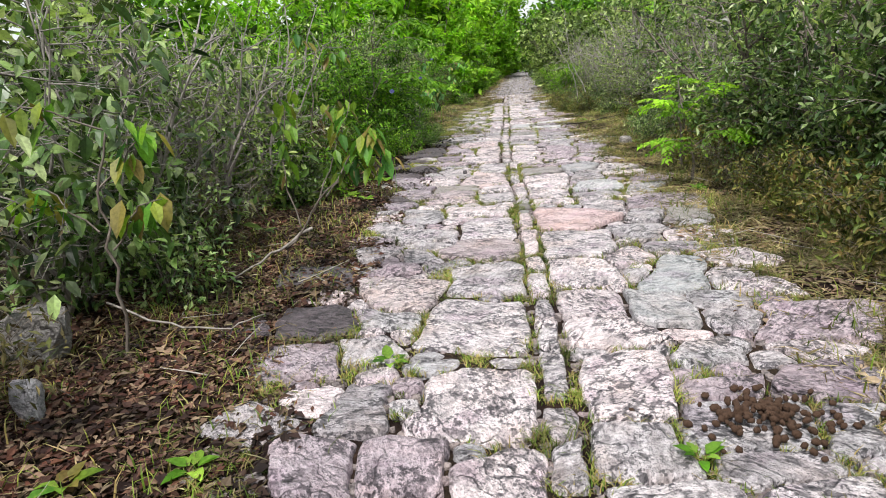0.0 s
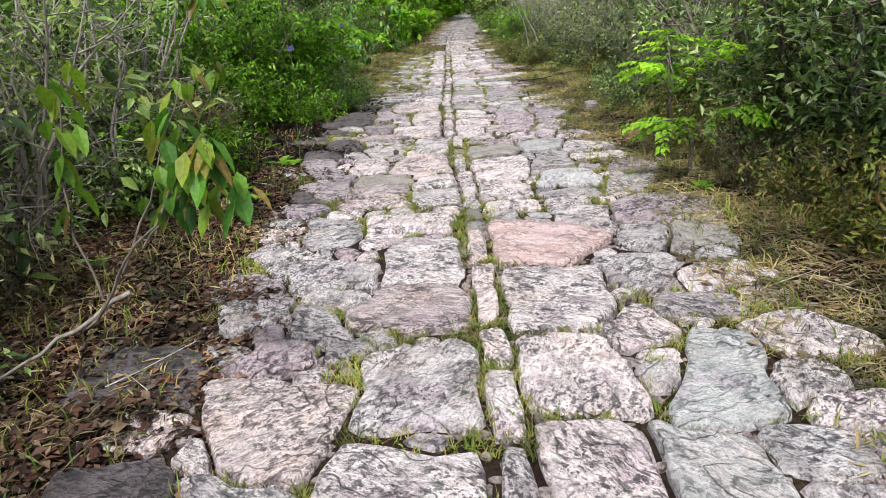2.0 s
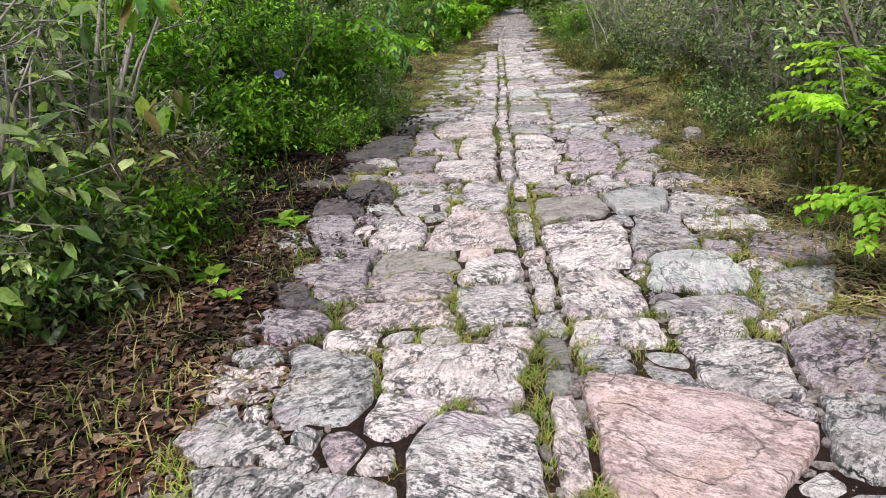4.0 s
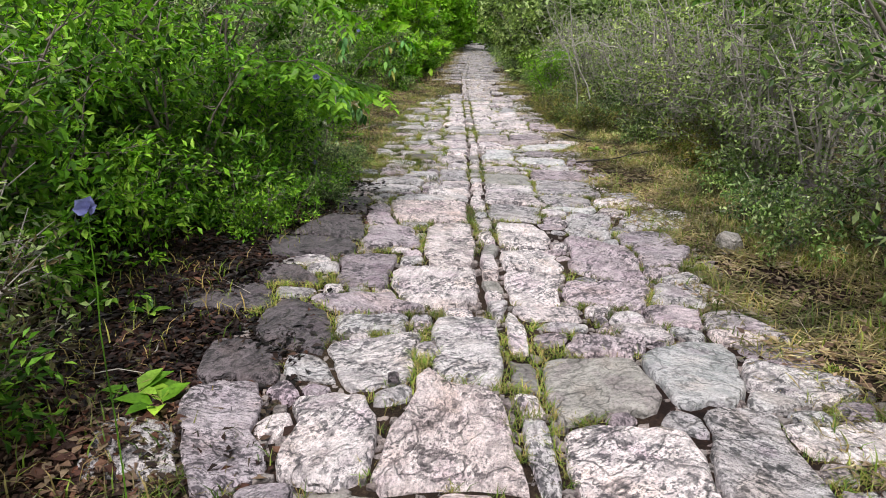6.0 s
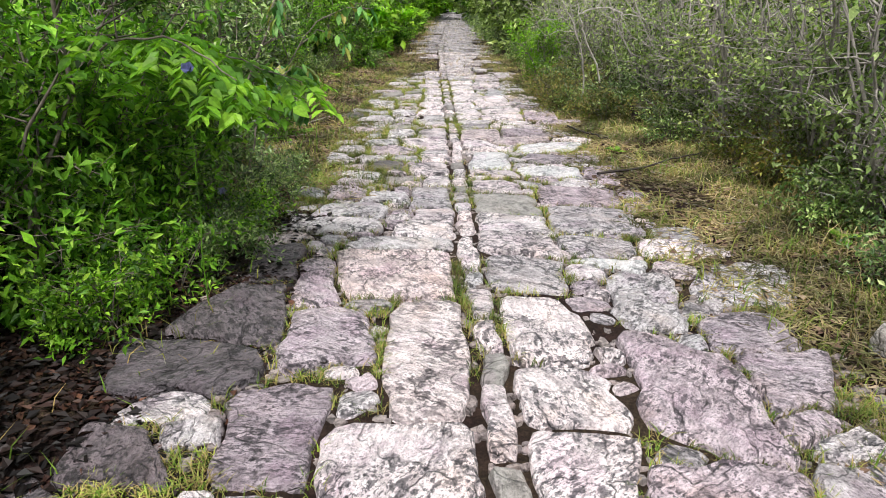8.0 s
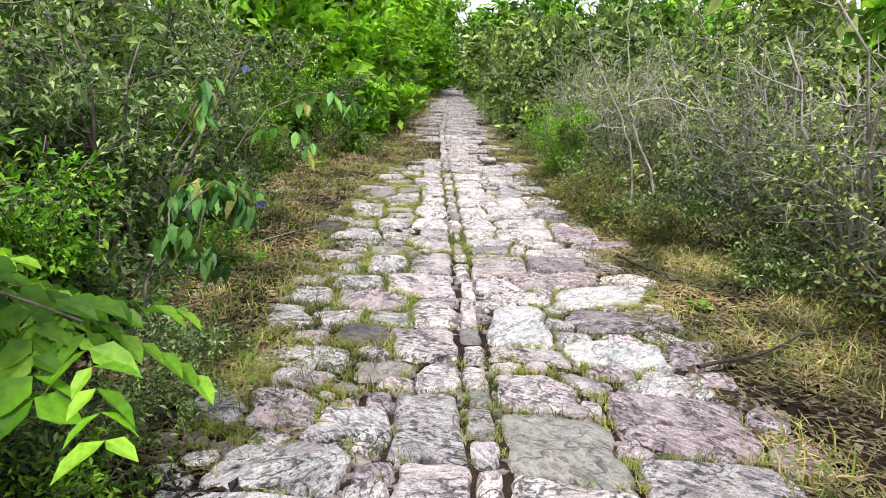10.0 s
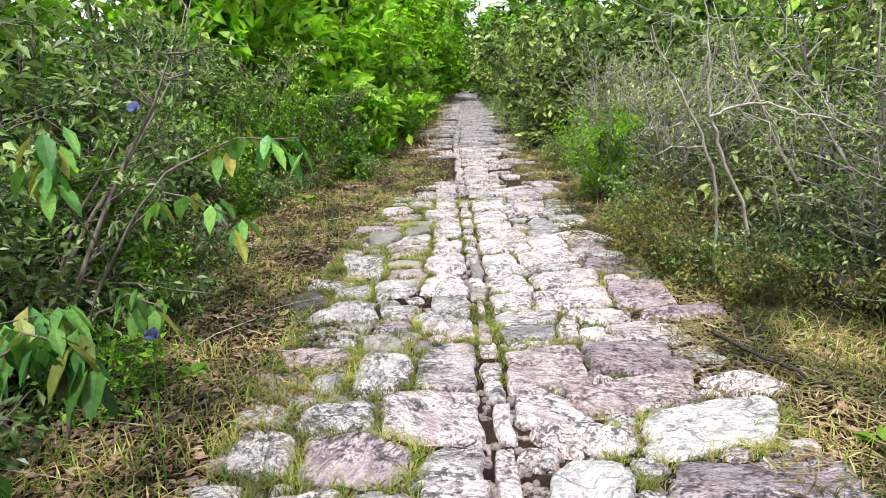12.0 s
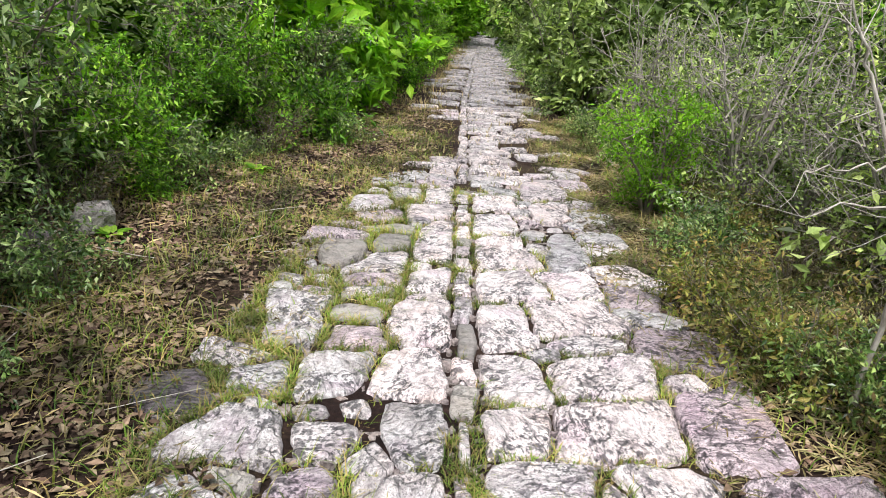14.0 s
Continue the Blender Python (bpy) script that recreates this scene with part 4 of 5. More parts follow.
boulder("upright_stone", 3.62, 8.8, (0.10, 0.09, 0.26), 1, STONE[4], "grey upright stone standing in dry grass", 20)
boulder("rock", -2.2, 3.35, (0.2, 0.16, 0.2), 2, STONE[7], "grey-green rock slab under the bushes", 15, 0.04)
boulder("upright_stone", -1.87, 2.68, (0.07, 0.06, 0.15), 3, STONE[4], "small pale upright stone among leaves", 0, 0.05)
boulder("rotten_stump", 4.35, 15.75, (0.30, 0.26, 0.22), 4, DARK_WOOD, "dark rotten stump under the bushes", 0, 0.08)
boulder("rock", 3.0, 10.15, (0.11, 0.1, 0.1), 5, STONE[7], "small brown-grey rock in the verge", 0, 0.03)
boulder("rock", -0.4, 18.4, (0.16, 0.12, 0.14), 6, STONE[7], "brown-grey rock at the foot of the bushes", 30, 0.03)
boulder("rock", -0.62, 18.0, (0.14, 0.12, 0.11), 7, STONE[6], "dark rock at the foot of the bushes", 0, 0.03)
boulder("rock", 4.1, 10.9, (0.2, 0.18, 0.2), 8, STONE[6], "dark rock half hidden in tall grass", 0, 0.05)


boulder("round_pebble", 0.40, 8.36, (0.032, 0.03, 0.028), 11, STONE[6], "small round dark stone lying on the flagstones", 0, -0.03)


def dung_heap(x, y):
    """Round droppings piled on the stones."""
    rng = np.random.default_rng(17)
    root = tagged(new("dung_heap"), "heap of dry brown animal droppings on the stones", "dung")
    root.matrix_basis = pose(x, y, 0.078)
    bm = bmesh.new()
    bmesh.ops.create_icosphere(bm, subdivisions=1, radius=1.0)
    for v in bm.verts:
        v.co *= 1 + 0.22 * noise.noise(v.co * 1.7)
    me = bpy.data.meshes.new("dropping")
    bm.to_mesh(me)
    bm.free()
    me.materials.append(DUNG)
    me.shade_smooth()
    for _ in range(150):
        r, a = abs(rng.normal(0, 0.14)), rng.uniform(0, 6.28)
        z = 0.012 + 0.05 * max(0, 1 - r / 0.2) * rng.uniform(0.2, 1)
        s = rng.uniform(0.011, 0.02)
        ob = part("dropping", me, root)
        ob.matrix_basis = pose(r * math.cos(a) * 1.4, r * math.sin(a), z, rng.uniform(0, 180), rng.uniform(0, 180), 0) @ Matrix.Diagonal((s * 1.15, s * 0.95, s * 0.85, 1))


dung_heap(1.2, 2.2)


# ---- the paved path ----
pavement = tagged(new("pavement"), "old path of irregular pale gneiss flagstones with a narrow middle line", "pavement", kind="structure")
LAID = []


def outline(rng, quad, rounded=0.16, wobble=0.035, per_edge=5):
    """A worn polygon: cut corners and uneven sides."""
    pts = []
    span = np.sqrt(abs(np.ptp(quad[:, 0]) * np.ptp(quad[:, 1])))
    quad = quad + rng.normal(0, 0.055, (4, 2)) * span
    cut = rounded * 2.6 * rng.beta(1.1, 1.9, 4) + 0.025
    for i in range(4):
        a, b = quad[i], quad[(i + 1) % 4]
        for t in np.linspace(cut[i], 1 - cut[(i + 1) % 4], per_edge):
            pts.append(a + (b - a) * t)
    pts = np.array(pts)
    size = np.sqrt(abs(np.ptp(pts[:, 0]) * np.ptp(pts[:, 1])))
    mid = pts.mean(0)
    k = len(pts)
    ang = np.linspace(0, 2 * np.pi, k, endpoint=False)
    push = sum(rng.normal(0, 1) * np.sin(m * ang + rng.uniform(0, 6.28)) / m ** 0.5 for m in (3, 5, 7, 9)) * wobble * 0.5 + rng.normal(0, wobble * 0.35, k)
    return pts + unit(pts - mid) * (push * size)[:, None]


def slab(rng, ring, deep=0.09, worn=0.022, relief=0.008):
    """Rings of one stone from its foot up over a worn rim to its uneven top."""
    k = len(ring)
    mid = ring.mean(0)
    size = np.sqrt(abs(np.ptp(ring[:, 0]) * np.ptp(ring[:, 1])))
    tilt = rng.normal(0, 0.018, 2)
    rings, zs = [], []
    for scale, z in ((1.03, -deep), (1.0, -0.022), (1.0 - 0.5 * worn / max(size, 0.05), -0.007), (1.0 - 1.6 * worn / max(size, 0.05), 0.0), (0.66, 0.003), (0.33, 0.004)):
        r = mid + (ring - mid) * scale
        zz = z + (r - mid) @ tilt
        if z > -0.02:
            zz = zz + np.convolve(np.r_[(w := rng.normal(0, relief, k))[-1], w, w[0]], [0.25, 0.5, 0.25], "valid")
        rings.append(r)
        zs.append(zz)
    v = np.concatenate([np.column_stack([r, z]) for r, z in zip(rings, zs)] + [[[*mid, 0.004]]])
    n = len(rings)
    f = [(i * k + j, i * k + (j + 1) % k, (i + 1) * k + (j + 1) % k, (i + 1) * k + j) for i in range(n - 1) for j in range(k)]
    f += [((n - 1) * k + j, (n - 1) * k + (j + 1) % k, n * k) for j in range(k)]
    return v, f


def quad_of(w, d, taper, shear):
    a, b = w * (1 - taper) / 2, w * (1 + taper) / 2
    s = shear * d / 2
    return np.array([(-a - s, -d / 2), (a - s, -d / 2), (b + s, d / 2), (-b + s, d / 2)])


STONE_RNG = np.random.default_rng(23)
BEDS = []
GROW, JOINT = 0.06, 0.009


def lay(x, y, w, d, turn, taper, shear, tone, lift=0.0):
    """Sets a stone aside; all are cut against their neighbours afterwards."""
    BEDS.append((x, y, w, d, radians(turn), taper, shear, tone, lift))


def course(y, *stones):
    """Stones of one stretch: x, distance past y, width, depth, turn, taper, slant, kind of rock."""
    for x, dy, w, d, turn, taper, shear, tone in stones:
        lay(x, y + dy, w, d, turn, taper, shear, tone)


def sway_of(p):
    """A gentle common waver of all joints."""
    x, y = p[..., 0], p[..., 1]
    dx = 0.011 * np.sin(13.0 * y + 2.2 * np.sin(7.0 * x)) + 0.006 * np.sin(31.0 * y + 11.0 * x)
    dy = 0.011 * np.sin(12.0 * x + 2.0 * np.sin(8.0 * y)) + 0.006 * np.sin(29.0 * x - 9.0 * y)
    return p + np.stack([dx, dy], -1)


def outside(bed, p):
    """How far a place lies outside a stone's four-sided bed (negative within)."""
    x, y, w, d, turn, taper, shear = bed[:7]
    c, s = math.cos(turn), math.sin(turn)
    qx, qy = p[..., 0] - x, p[..., 1] - y
    lx, ly = qx * c + qy * s, qy * c - qx * s
    v = ly / (d / 2)
    u = (lx - shear * ly) / (w / 2 * np.maximum(0.25, 1 + taper * np.clip(v, -1.3, 1.3)))
    m = (np.abs(u) ** 9 + np.abs(v) ** 9) ** (1 / 9)
    return (m - 1) * min(w, d) / 2


def in_line(bed):
    return bed[2] < 0.17 and abs(bed[0] - centre(bed[1])) < 0.12


def near_beds(x, y, reach=1.0):
    return [b for b in BEDS if abs(b[0] - x) < reach and abs(b[1] - y) < reach]


def cut_stone(bed, k=26):
    """The worn outline of a stone, out to its neighbours and the middle line."""
    x, y, w, d, turn, taper, shear = bed[:7]
    n = k // 4
    t = (np.arange(n) + 0.5 + STONE_RNG.uniform(-0.3, 0.3, n)) / n * 1.88 - 0.94
    u = np.concatenate([t, np.ones(n), -t, -np.ones(n)])
    v = np.concatenate([-np.ones(n), t, np.ones(n), -t])
    k = 4 * n
    lx, ly = u * (w / 2) * (1 + taper * v), v * d / 2
    lx = lx + shear * ly
    c, s = math.cos(turn), math.sin(turn)
    way = np.stack([lx * c - ly * s, lx * s + ly * c], 1)
    steps = np.linspace(0.12, 1.6, 75)
    p = np.array([x, y]) + way[:, None] * steps[None, :, None]
    q = sway_of(p)
    own = outside(bed, q)
    other = np.full(own.shape, 9.0)
    for b in near_beds(x, y):
        if b is not bed:
            other = np.minimum(other, outside(b, q))
    grassy = y > 13.0 and x < centre(y) - 0.42
    free = (own < (0.045 if grassy else GROW)) & (other - own > (0.028 if grassy else JOINT))
    line = np.abs(q[..., 0] - centre(q[..., 1]))
    if in_line(bed):
        free &= line < 0.066
    elif w > 0.17:
        free &= (line > 0.078) & ((q[..., 0] < centre(q[..., 1])) == (x < centre(y)))
    reach = np.where(free.all(1), len(steps) - 1, np.argmin(free, 1) - 1)
    if (reach < 4).sum() > k // 3:
        return None
    r = steps[np.maximum(reach, 2)]
    r = 0.7 * r + 0.15 * (np.roll(r, 1) + np.roll(r, -1))
    r = r * (1 - 0.07 * np.abs(STONE_RNG.normal(0, 0.45, k)))
    return way * r[:, None]


def dressed(rng, ring, deep=0.09):
    """One stone from its foot up over a chipped rim to a top split along its layers."""
    k = len(ring)
    mid = ring.mean(0)
    size = float(np.sqrt(abs(np.ptp(ring[:, 0]) * np.ptp(ring[:, 1]))))
    tilt = rng.normal(0, 0.014, 2)
    ang, seed = rng.uniform(0, 3.14), Vector(rng.uniform(0, 90, 3))
    ca, sa = math.cos(ang), math.sin(ang)
    rows = []
    for inset, share, z in ((-0.006, 1, -deep), (0.0, 1, -0.035), (0.006, 1, -0.012), (0.02, 1, -0.001), (0.02, 0.78, 0.0), (0.017, 0.55, 0.0), (0.017, 0.3, 0.0)):
        r = mid + (ring - mid) * max(0.2, 1 - 2 * inset / max(size, 0.08)) * share
        zz = z + (r - mid) @ tilt
        if z > -0.02:
            bed = np.array([noise.noise(Vector((2.5 * (px * ca + py * sa), 9.0 * (py * ca - px * sa), 0)) + seed) for px, py in r])
            steps = np.round(bed * 4) / 4
            zz = zz + (0.008 * steps + 0.005 * bed) * min(1.0, size / 0.3)
        rows.append(np.column_stack([r, zz]))
    v = np.concatenate(rows + [rows[-1].mean(0)[None]])
    n = len(rows)
    f = [(i * k + j, i * k + (j + 1) % k, (i + 1) * k + (j + 1) % k, (i + 1) * k + j) for i in range(n - 1) for j in range(k)]
    f += [((n - 1) * k + j, (n - 1) * k + (j + 1) % k, n * k) for j in range(k)]
    return v, f


def set_stone(bed):
    x, y, tone, lift = bed[0], bed[1], bed[7], bed[8]
    ring = cut_stone(bed, 32 if max(bed[2], bed[3]) > 0.2 else 16)
    if ring is None:
        return
    v, f = dressed(STONE_RNG, ring)
    me = bpy.data.meshes.new("flagstone")
    me.from_pydata(v.tolist(), [], f)
    me.materials.append(STONE[tone])
    me.shade_smooth()
    ob = new("flagstone", me)
    ob.parent = pavement
    ob.matrix_basis = pose(x, y, 0.08 + lift + STONE_RNG.uniform(-0.014, 0.008))
    LAID.append(ring + [x, y])


course(1.5, (0.15, 0.49, 0.31, 0.31, 2, 0.02, 0.10, 0), (0.68, 0.32, 0.34, 0.12, -7, -0.05, 0.16, 0), (1.11, 0.43, 0.31, 0.14, -4, -0.00, 0.25, 2), (1.15, 0.30, 0.28, 0.13, -7, -0.12, 0.24, 0))
course(2.0, (-0.53, 0.14, 0.26, 0.35, -8, 0.09, -0.26, 3), (-0.21, 0.14, 0.30, 0.33, -3, 0.10, 0.05, 3), (0.40, 0.04, 0.14, 0.32, 18, 0.19, 0.46, 2), (0.66, 0.11, 0.31, 0.35, -2, -0.02, -0.03, 2), (1.11, 0.23, 0.43, 0.32, -2, 0.05, 0.19, 2), (1.48, 0.11, 0.16, 0.27, -9, 0.20, 0.40, 2))
course(2.5, (-0.41, 0.07, 0.21, 0.36, -8, 0.00, -0.01, 2), (0.11, 0.06, 0.50, 0.56, -2, -0.05, 0.14, 0), (0.47, 0.25, 0.08, 0.33, 0, -0.01, 0.11, 2), (0.79, 0.11, 0.35, 0.56, -7, -0.03, 0.13, 0), (1.24, 0.37, 0.29, 0.23, -5, -0.16, 0.46, 2), (1.58, 0.01, 0.30, 0.27, -5, -0.07, 0.47, 3))
course(3.0, (-0.77, 0.09, 0.35, 0.31, -5, -0.10, -0.07, 3), (-0.40, 0.20, 0.28, 0.28, 4, -0.18, -0.17, 2), (0.17, 0.41, 0.58, 0.71, -16, -0.07, -0.12, 0), (0.53, 0.14, 0.10, 0.21, -17, 0.06, -0.20, 2), (0.84, 0.17, 0.39, 0.36, -3, -0.19, -0.23, 0), (1.21, 0.43, 0.30, 0.41, -28, 0.05, -0.27, 4), (1.54, 0.20, 0.27, 0.26, -12, 0.20, 0.18, 2), (1.89, 0.11, 0.54, 0.45, -11, 0.06, 0.36, 3))
course(3.5, (-1.25, 0.17, 0.33, 0.32, -6, -0.20, -0.33, 6), (-0.74, 0.14, 0.40, 0.37, -2, -0.08, -0.11, 6), (-0.34, 0.07, 0.35, 0.25, -18, 0.22, -0.49, 2), (-0.27, 0.46, 0.45, 0.59, -11, 0.37, -0.20, 1), (0.59, 0.08, 0.09, 0.20, -14, -0.09, -0.09, 2), (0.84, 0.11, 0.33, 0.42, -13, -0.02, -0.13, 0), (1.57, 0.02, 0.26, 0.19, -11, -0.09, 0.05, 2))
course(4.0, (-0.88, 0.46, 0.49, 0.42, -10, -0.05, -0.28, 6), (0.31, 0.17, 0.46, 0.59, -9, -0.03, -0.03, 2), (0.61, 0.04, 0.11, 0.39, -16, -0.04, -0.16, 0), (0.65, 0.43, 0.11, 0.32, -3, -0.01, 0.01, 0), (0.94, 0.14, 0.44, 0.58, -11, 0.07, -0.09, 0), (1.31, 0.45, 0.31, 0.31, 17, -0.04, 0.11, 0), (1.53, 0.05, 0.33, 0.62, -2, -0.13, 0.41, 4))
course(4.5, (-0.46, 0.47, 0.30, 0.29, 3, 0.09, -0.12, 2), (-0.30, 0.03, 0.28, 0.25, -9, -0.24, -0.02, 3), (-0.17, 0.31, 0.20, 0.30, -8, -0.20, -0.47, 2), (0.34, 0.38, 0.56, 0.47, -16, -0.10, -0.00, 1), (0.71, 0.48, 0.12, 0.72, -4, 0.12, 0.04, 1), (1.04, 0.36, 0.56, 0.73, -10, 0.12, 0.04, 0), (1.71, 0.11, 0.31, 0.25, -14, 0.10, 0.16, 2))
course(5.0, (-0.13, 0.41, 0.56, 0.39, -9, 0.15, -0.32, 2), (1.60, 0.08, 0.41, 0.46, -6, 0.19, 0.05, 2))
course(5.5, (0.18, 0.41, 0.24, 0.22, -18, 0.06, -0.11, 0), (0.43, 0.03, 0.46, 0.69, -10, 0.02, -0.05, 0), (0.77, 0.22, 0.14, 0.54, 7, 0.13, 0.22, 1), (1.16, 0.13, 0.70, 0.64, -29, 0.39, -0.11, 5), (1.81, 0.10, 0.28, 0.40, -14, -0.01, 0.11, 2), (2.16, 0.04, 0.33, 0.43, -2, -0.10, 0.35, 7))
course(6.0, (-0.13, 0.15, 0.40, 0.49, -17, 0.07, -0.19, 2), (0.37, 0.22, 0.56, 0.37, -13, -0.04, -0.07, 0), (1.15, 0.46, 0.35, 0.23, -9, 0.05, 0.03, 0), (1.57, 0.11, 0.37, 0.39, -19, -0.02, -0.16, 0), (2.18, 0.12, 0.62, 0.53, -10, -0.01, 0.16, 3))
course(6.5, (-0.36, 0.26, 0.24, 0.23, -4, -0.06, -0.40, 3), (0.16, 0.26, 0.45, 0.28, -2, -0.15, 0.05, 1), (0.65, 0.32, 0.34, 0.42, -4, 0.04, 0.02, 0), (0.92, 0.34, 0.09, 0.29, 5, 0.00, 0.28, 0), (1.18, 0.35, 0.40, 0.54, -4, -0.11, 0.00, 0), (1.66, 0.13, 0.45, 0.14, -4, -0.05, 0.18, 2), (2.16, 0.25, 0.29, 0.39, -1, 0.11, 0.49, 2))
course(7.0, (-0.38, 0.04, 0.18, 0.23, -11, -0.00, -0.48, 6), (-0.21, 0.26, 0.32, 0.48, 16, 0.24, 0.12, 3), (0.21, 0.09, 0.39, 0.32, -1, -0.27, 0.33, 1), (0.27, 0.44, 0.44, 0.28, -4, -0.06, 0.11, 7), (0.68, 0.28, 0.32, 0.33, 8, 0.02, 0.40, 0), (0.95, 0.21, 0.10, 0.23, 12, -0.06, 0.32, 0), (1.77, 0.06, 0.45, 0.48, -5, -0.08, 0.02, 4), (2.45, 0.34, 0.38, 0.42, -20, 0.08, 0.17, 3))
course(7.5, (-0.64, 0.46, 0.23, 0.26, 0, -0.09, -0.27, 2), (0.62, 0.01, 0.23, 0.15, 11, 0.18, 0.84, 5), (0.64, 0.49, 0.43, 0.78, -15, -0.26, -0.11, 1), (0.97, 0.34, 0.08, 0.50, 12, 0.11, 0.33, 2), (1.30, 0.05, 0.45, 0.71, -5, 0.02, 0.03, 0), (1.83, 0.20, 0.32, 0.60, -6, -0.10, 0.07, 2))
course(8.0, (-0.30, 0.05, 0.24, 0.56, 31, 0.11, 0.30, 3), (0.12, 0.02, 0.30, 0.54, 12, 0.06, 0.19, 0), (1.35, 0.29, 0.48, 0.48, 4, -0.01, 0.18, 7), (1.90, 0.37, 0.44, 0.50, 14, 0.10, 0.40, 4))
course(8.5, (-0.33, 0.19, 0.32, 0.32, -6, -0.11, -0.26, 6), (0.31, 0.09, 0.38, 0.49, 14, 0.27, 0.21, 0), (0.79, 0.18, 0.31, 0.66, -15, 0.19, -0.16, 0), (1.10, 0.43, 0.10, 0.48, 16, 0.18, 0.38, 0), (2.07, 0.50, 0.25, 0.21, -12, 0.06, 0.14, 3))
course(9.0, (-0.12, 0.07, 0.39, 0.56, -23, 0.00, -0.47, 6), (0.23, 0.33, 0.53, 0.24, -8, -0.12, -0.05, 3), (1.04, 0.38, 0.11, 0.17, -1, -0.02, 0.05, 0), (1.05, 0.16, 0.11, 0.21, -6, 0.08, 0.03, 0), (1.28, 0.10, 0.35, 0.18, -11, -0.02, -0.06, 0), (1.32, 0.49, 0.33, 0.53, -13, 0.13, -0.01, 0), (1.78, 0.35, 0.49, 0.33, -13, 0.09, 0.13, 3), (2.23, 0.32, 0.34, 0.33, -13, 0.10, 0.32, 2))
course(9.5, (-0.56, 0.05, 0.47, 0.39, -7, -0.24, -0.54, 6), (-0.27, 0.35, 0.23, 0.24, -5, -0.15, -0.30, 6), (0.26, 0.39, 0.32, 0.53, -11, 0.20, -0.15, 3), (0.71, 0.07, 0.50, 0.60, -1, 0.10, 0.05, 0), (1.11, 0.45, 0.10, 0.35, -12, -0.01, -0.05, 0), (1.96, 0.46, 0.49, 0.69, -29, -0.04, -0.32, 3))
course(10.0, (-0.15, 0.40, 0.50, 0.34, -13, 0.06, -0.23, 6), (0.89, 0.47, 0.33, 0.88, -15, -0.11, -0.14, 1), (1.41, 0.02, 0.43, 0.38, -14, -0.02, -0.13, 0), (2.39, 0.00, 0.32, 0.36, -1, 0.22, 0.33, 3), (2.44, 0.44, 0.37, 0.32, -6, -0.05, 0.06, 3))
course(10.5, (0.05, 0.44, 0.39, 0.55, -20, -0.36, -0.15, 6), (0.45, 0.12, 0.37, 0.52, 0, -0.04, -0.10, 3), (1.47, 0.11, 0.40, 0.60, -8, -0.03, -0.03, 0), (2.12, 0.37, 0.32, 0.59, -12, -0.02, 0.09, 2), (2.76, 0.48, 0.47, 0.46, -9, 0.05, 0.29, 2))
course(11.0, (0.36, 0.28, 0.22, 0.59, 7, -0.08, 0.08, 3), (0.81, 0.34, 0.65, 0.70, -10, 0.07, -0.12, 1), (1.58, 0.24, 0.45, 0.47, -11, 0.03, 0.01, 2), (2.20, 0.30, 0.26, 0.14, -9, 0.65, -1.01, 4))
course(11.5, (0.14, 0.02, 0.25, 0.46, 4, -0.04, 0.07, 6), (0.91, 0.28, 0.52, 0.17, -12, -0.04, -0.14, 2), (1.29, 0.11, 0.10, 0.61, -16, -0.04, -0.13, 0), (1.62, 0.22, 0.54, 0.28, -19, -0.09, -0.39, 0), (2.13, 0.12, 0.41, 0.29, -12, 0.08, -0.03, 2))
course(12.0, (0.46, 0.20, 0.51, 0.25, -10, 0.03, 0.08, 2), (1.11, 0.03, 0.38, 0.28, -11, -0.06, -0.01, 0), (1.18, 0.36, 0.29, 0.23, -10, -0.07, -0.09, 0), (1.71, 0.11, 0.48, 0.35, -20, -0.05, -0.23, 0), (2.29, 0.11, 0.60, 0.52, -5, -0.03, 0.09, 2))
course(12.5, (0.55, 0.47, 0.31, 0.29, -12, -0.13, -0.18, 3), (0.57, 0.02, 0.43, 0.27, -10, -0.17, 0.21, 2), (0.85, 0.32, 0.29, 0.24, -4, -0.08, 0.02, 2), (1.20, 0.30, 0.27, 0.48, -13, -0.14, -0.18, 2), (1.76, 0.10, 0.50, 0.45, -22, -0.05, -0.21, 7), (2.40, 0.25, 0.61, 0.50, -16, 0.02, -0.03, 3))
course(13.0, (1.79, 0.06, 0.39, 0.35, -18, -0.06, -0.17, 0), (2.40, 0.50, 0.51, 0.29, -6, 0.04, 0.10, 4), (2.84, 0.49, 0.30, 0.28, -5, 0.04, 0.35, 3))
course(13.5, (0.94, 0.37, 0.27, 0.31, -4, 0.02, -0.10, 6), (1.28, 0.21, 0.34, 0.36, -7, 0.03, -0.08, 0), (1.83, 0.02, 0.40, 0.17, -9, -0.09, -0.16, 0), (1.93, 0.43, 0.31, 0.58, -9, -0.11, 0.14, 4))
course(14.0, (0.50, 0.14, 0.21, 0.28, 0, -0.13, -0.19, 2), (0.79, 0.13, 0.28, 0.21, 3, 0.03, -0.13, 2), (1.01, 0.46, 0.43, 0.35, -5, -0.01, 0.00, 3), (1.10, 0.06, 0.24, 0.22, 0, -0.12, -0.01, 2), (1.41, 0.34, 0.24, 0.22, 0, -0.26, 0.45, 0), (1.42, 0.12, 0.23, 0.18, -3, 0.03, 0.09, 0), (1.63, 0.19, 0.07, 0.42, 5, -0.11, 0.25, 0), (2.64, 0.02, 0.65, 0.33, 2, 0.01, 0.28, 3))
course(14.0, (2.64, 0.49, 0.62, 0.36, 6, 0.01, 0.65, 4))
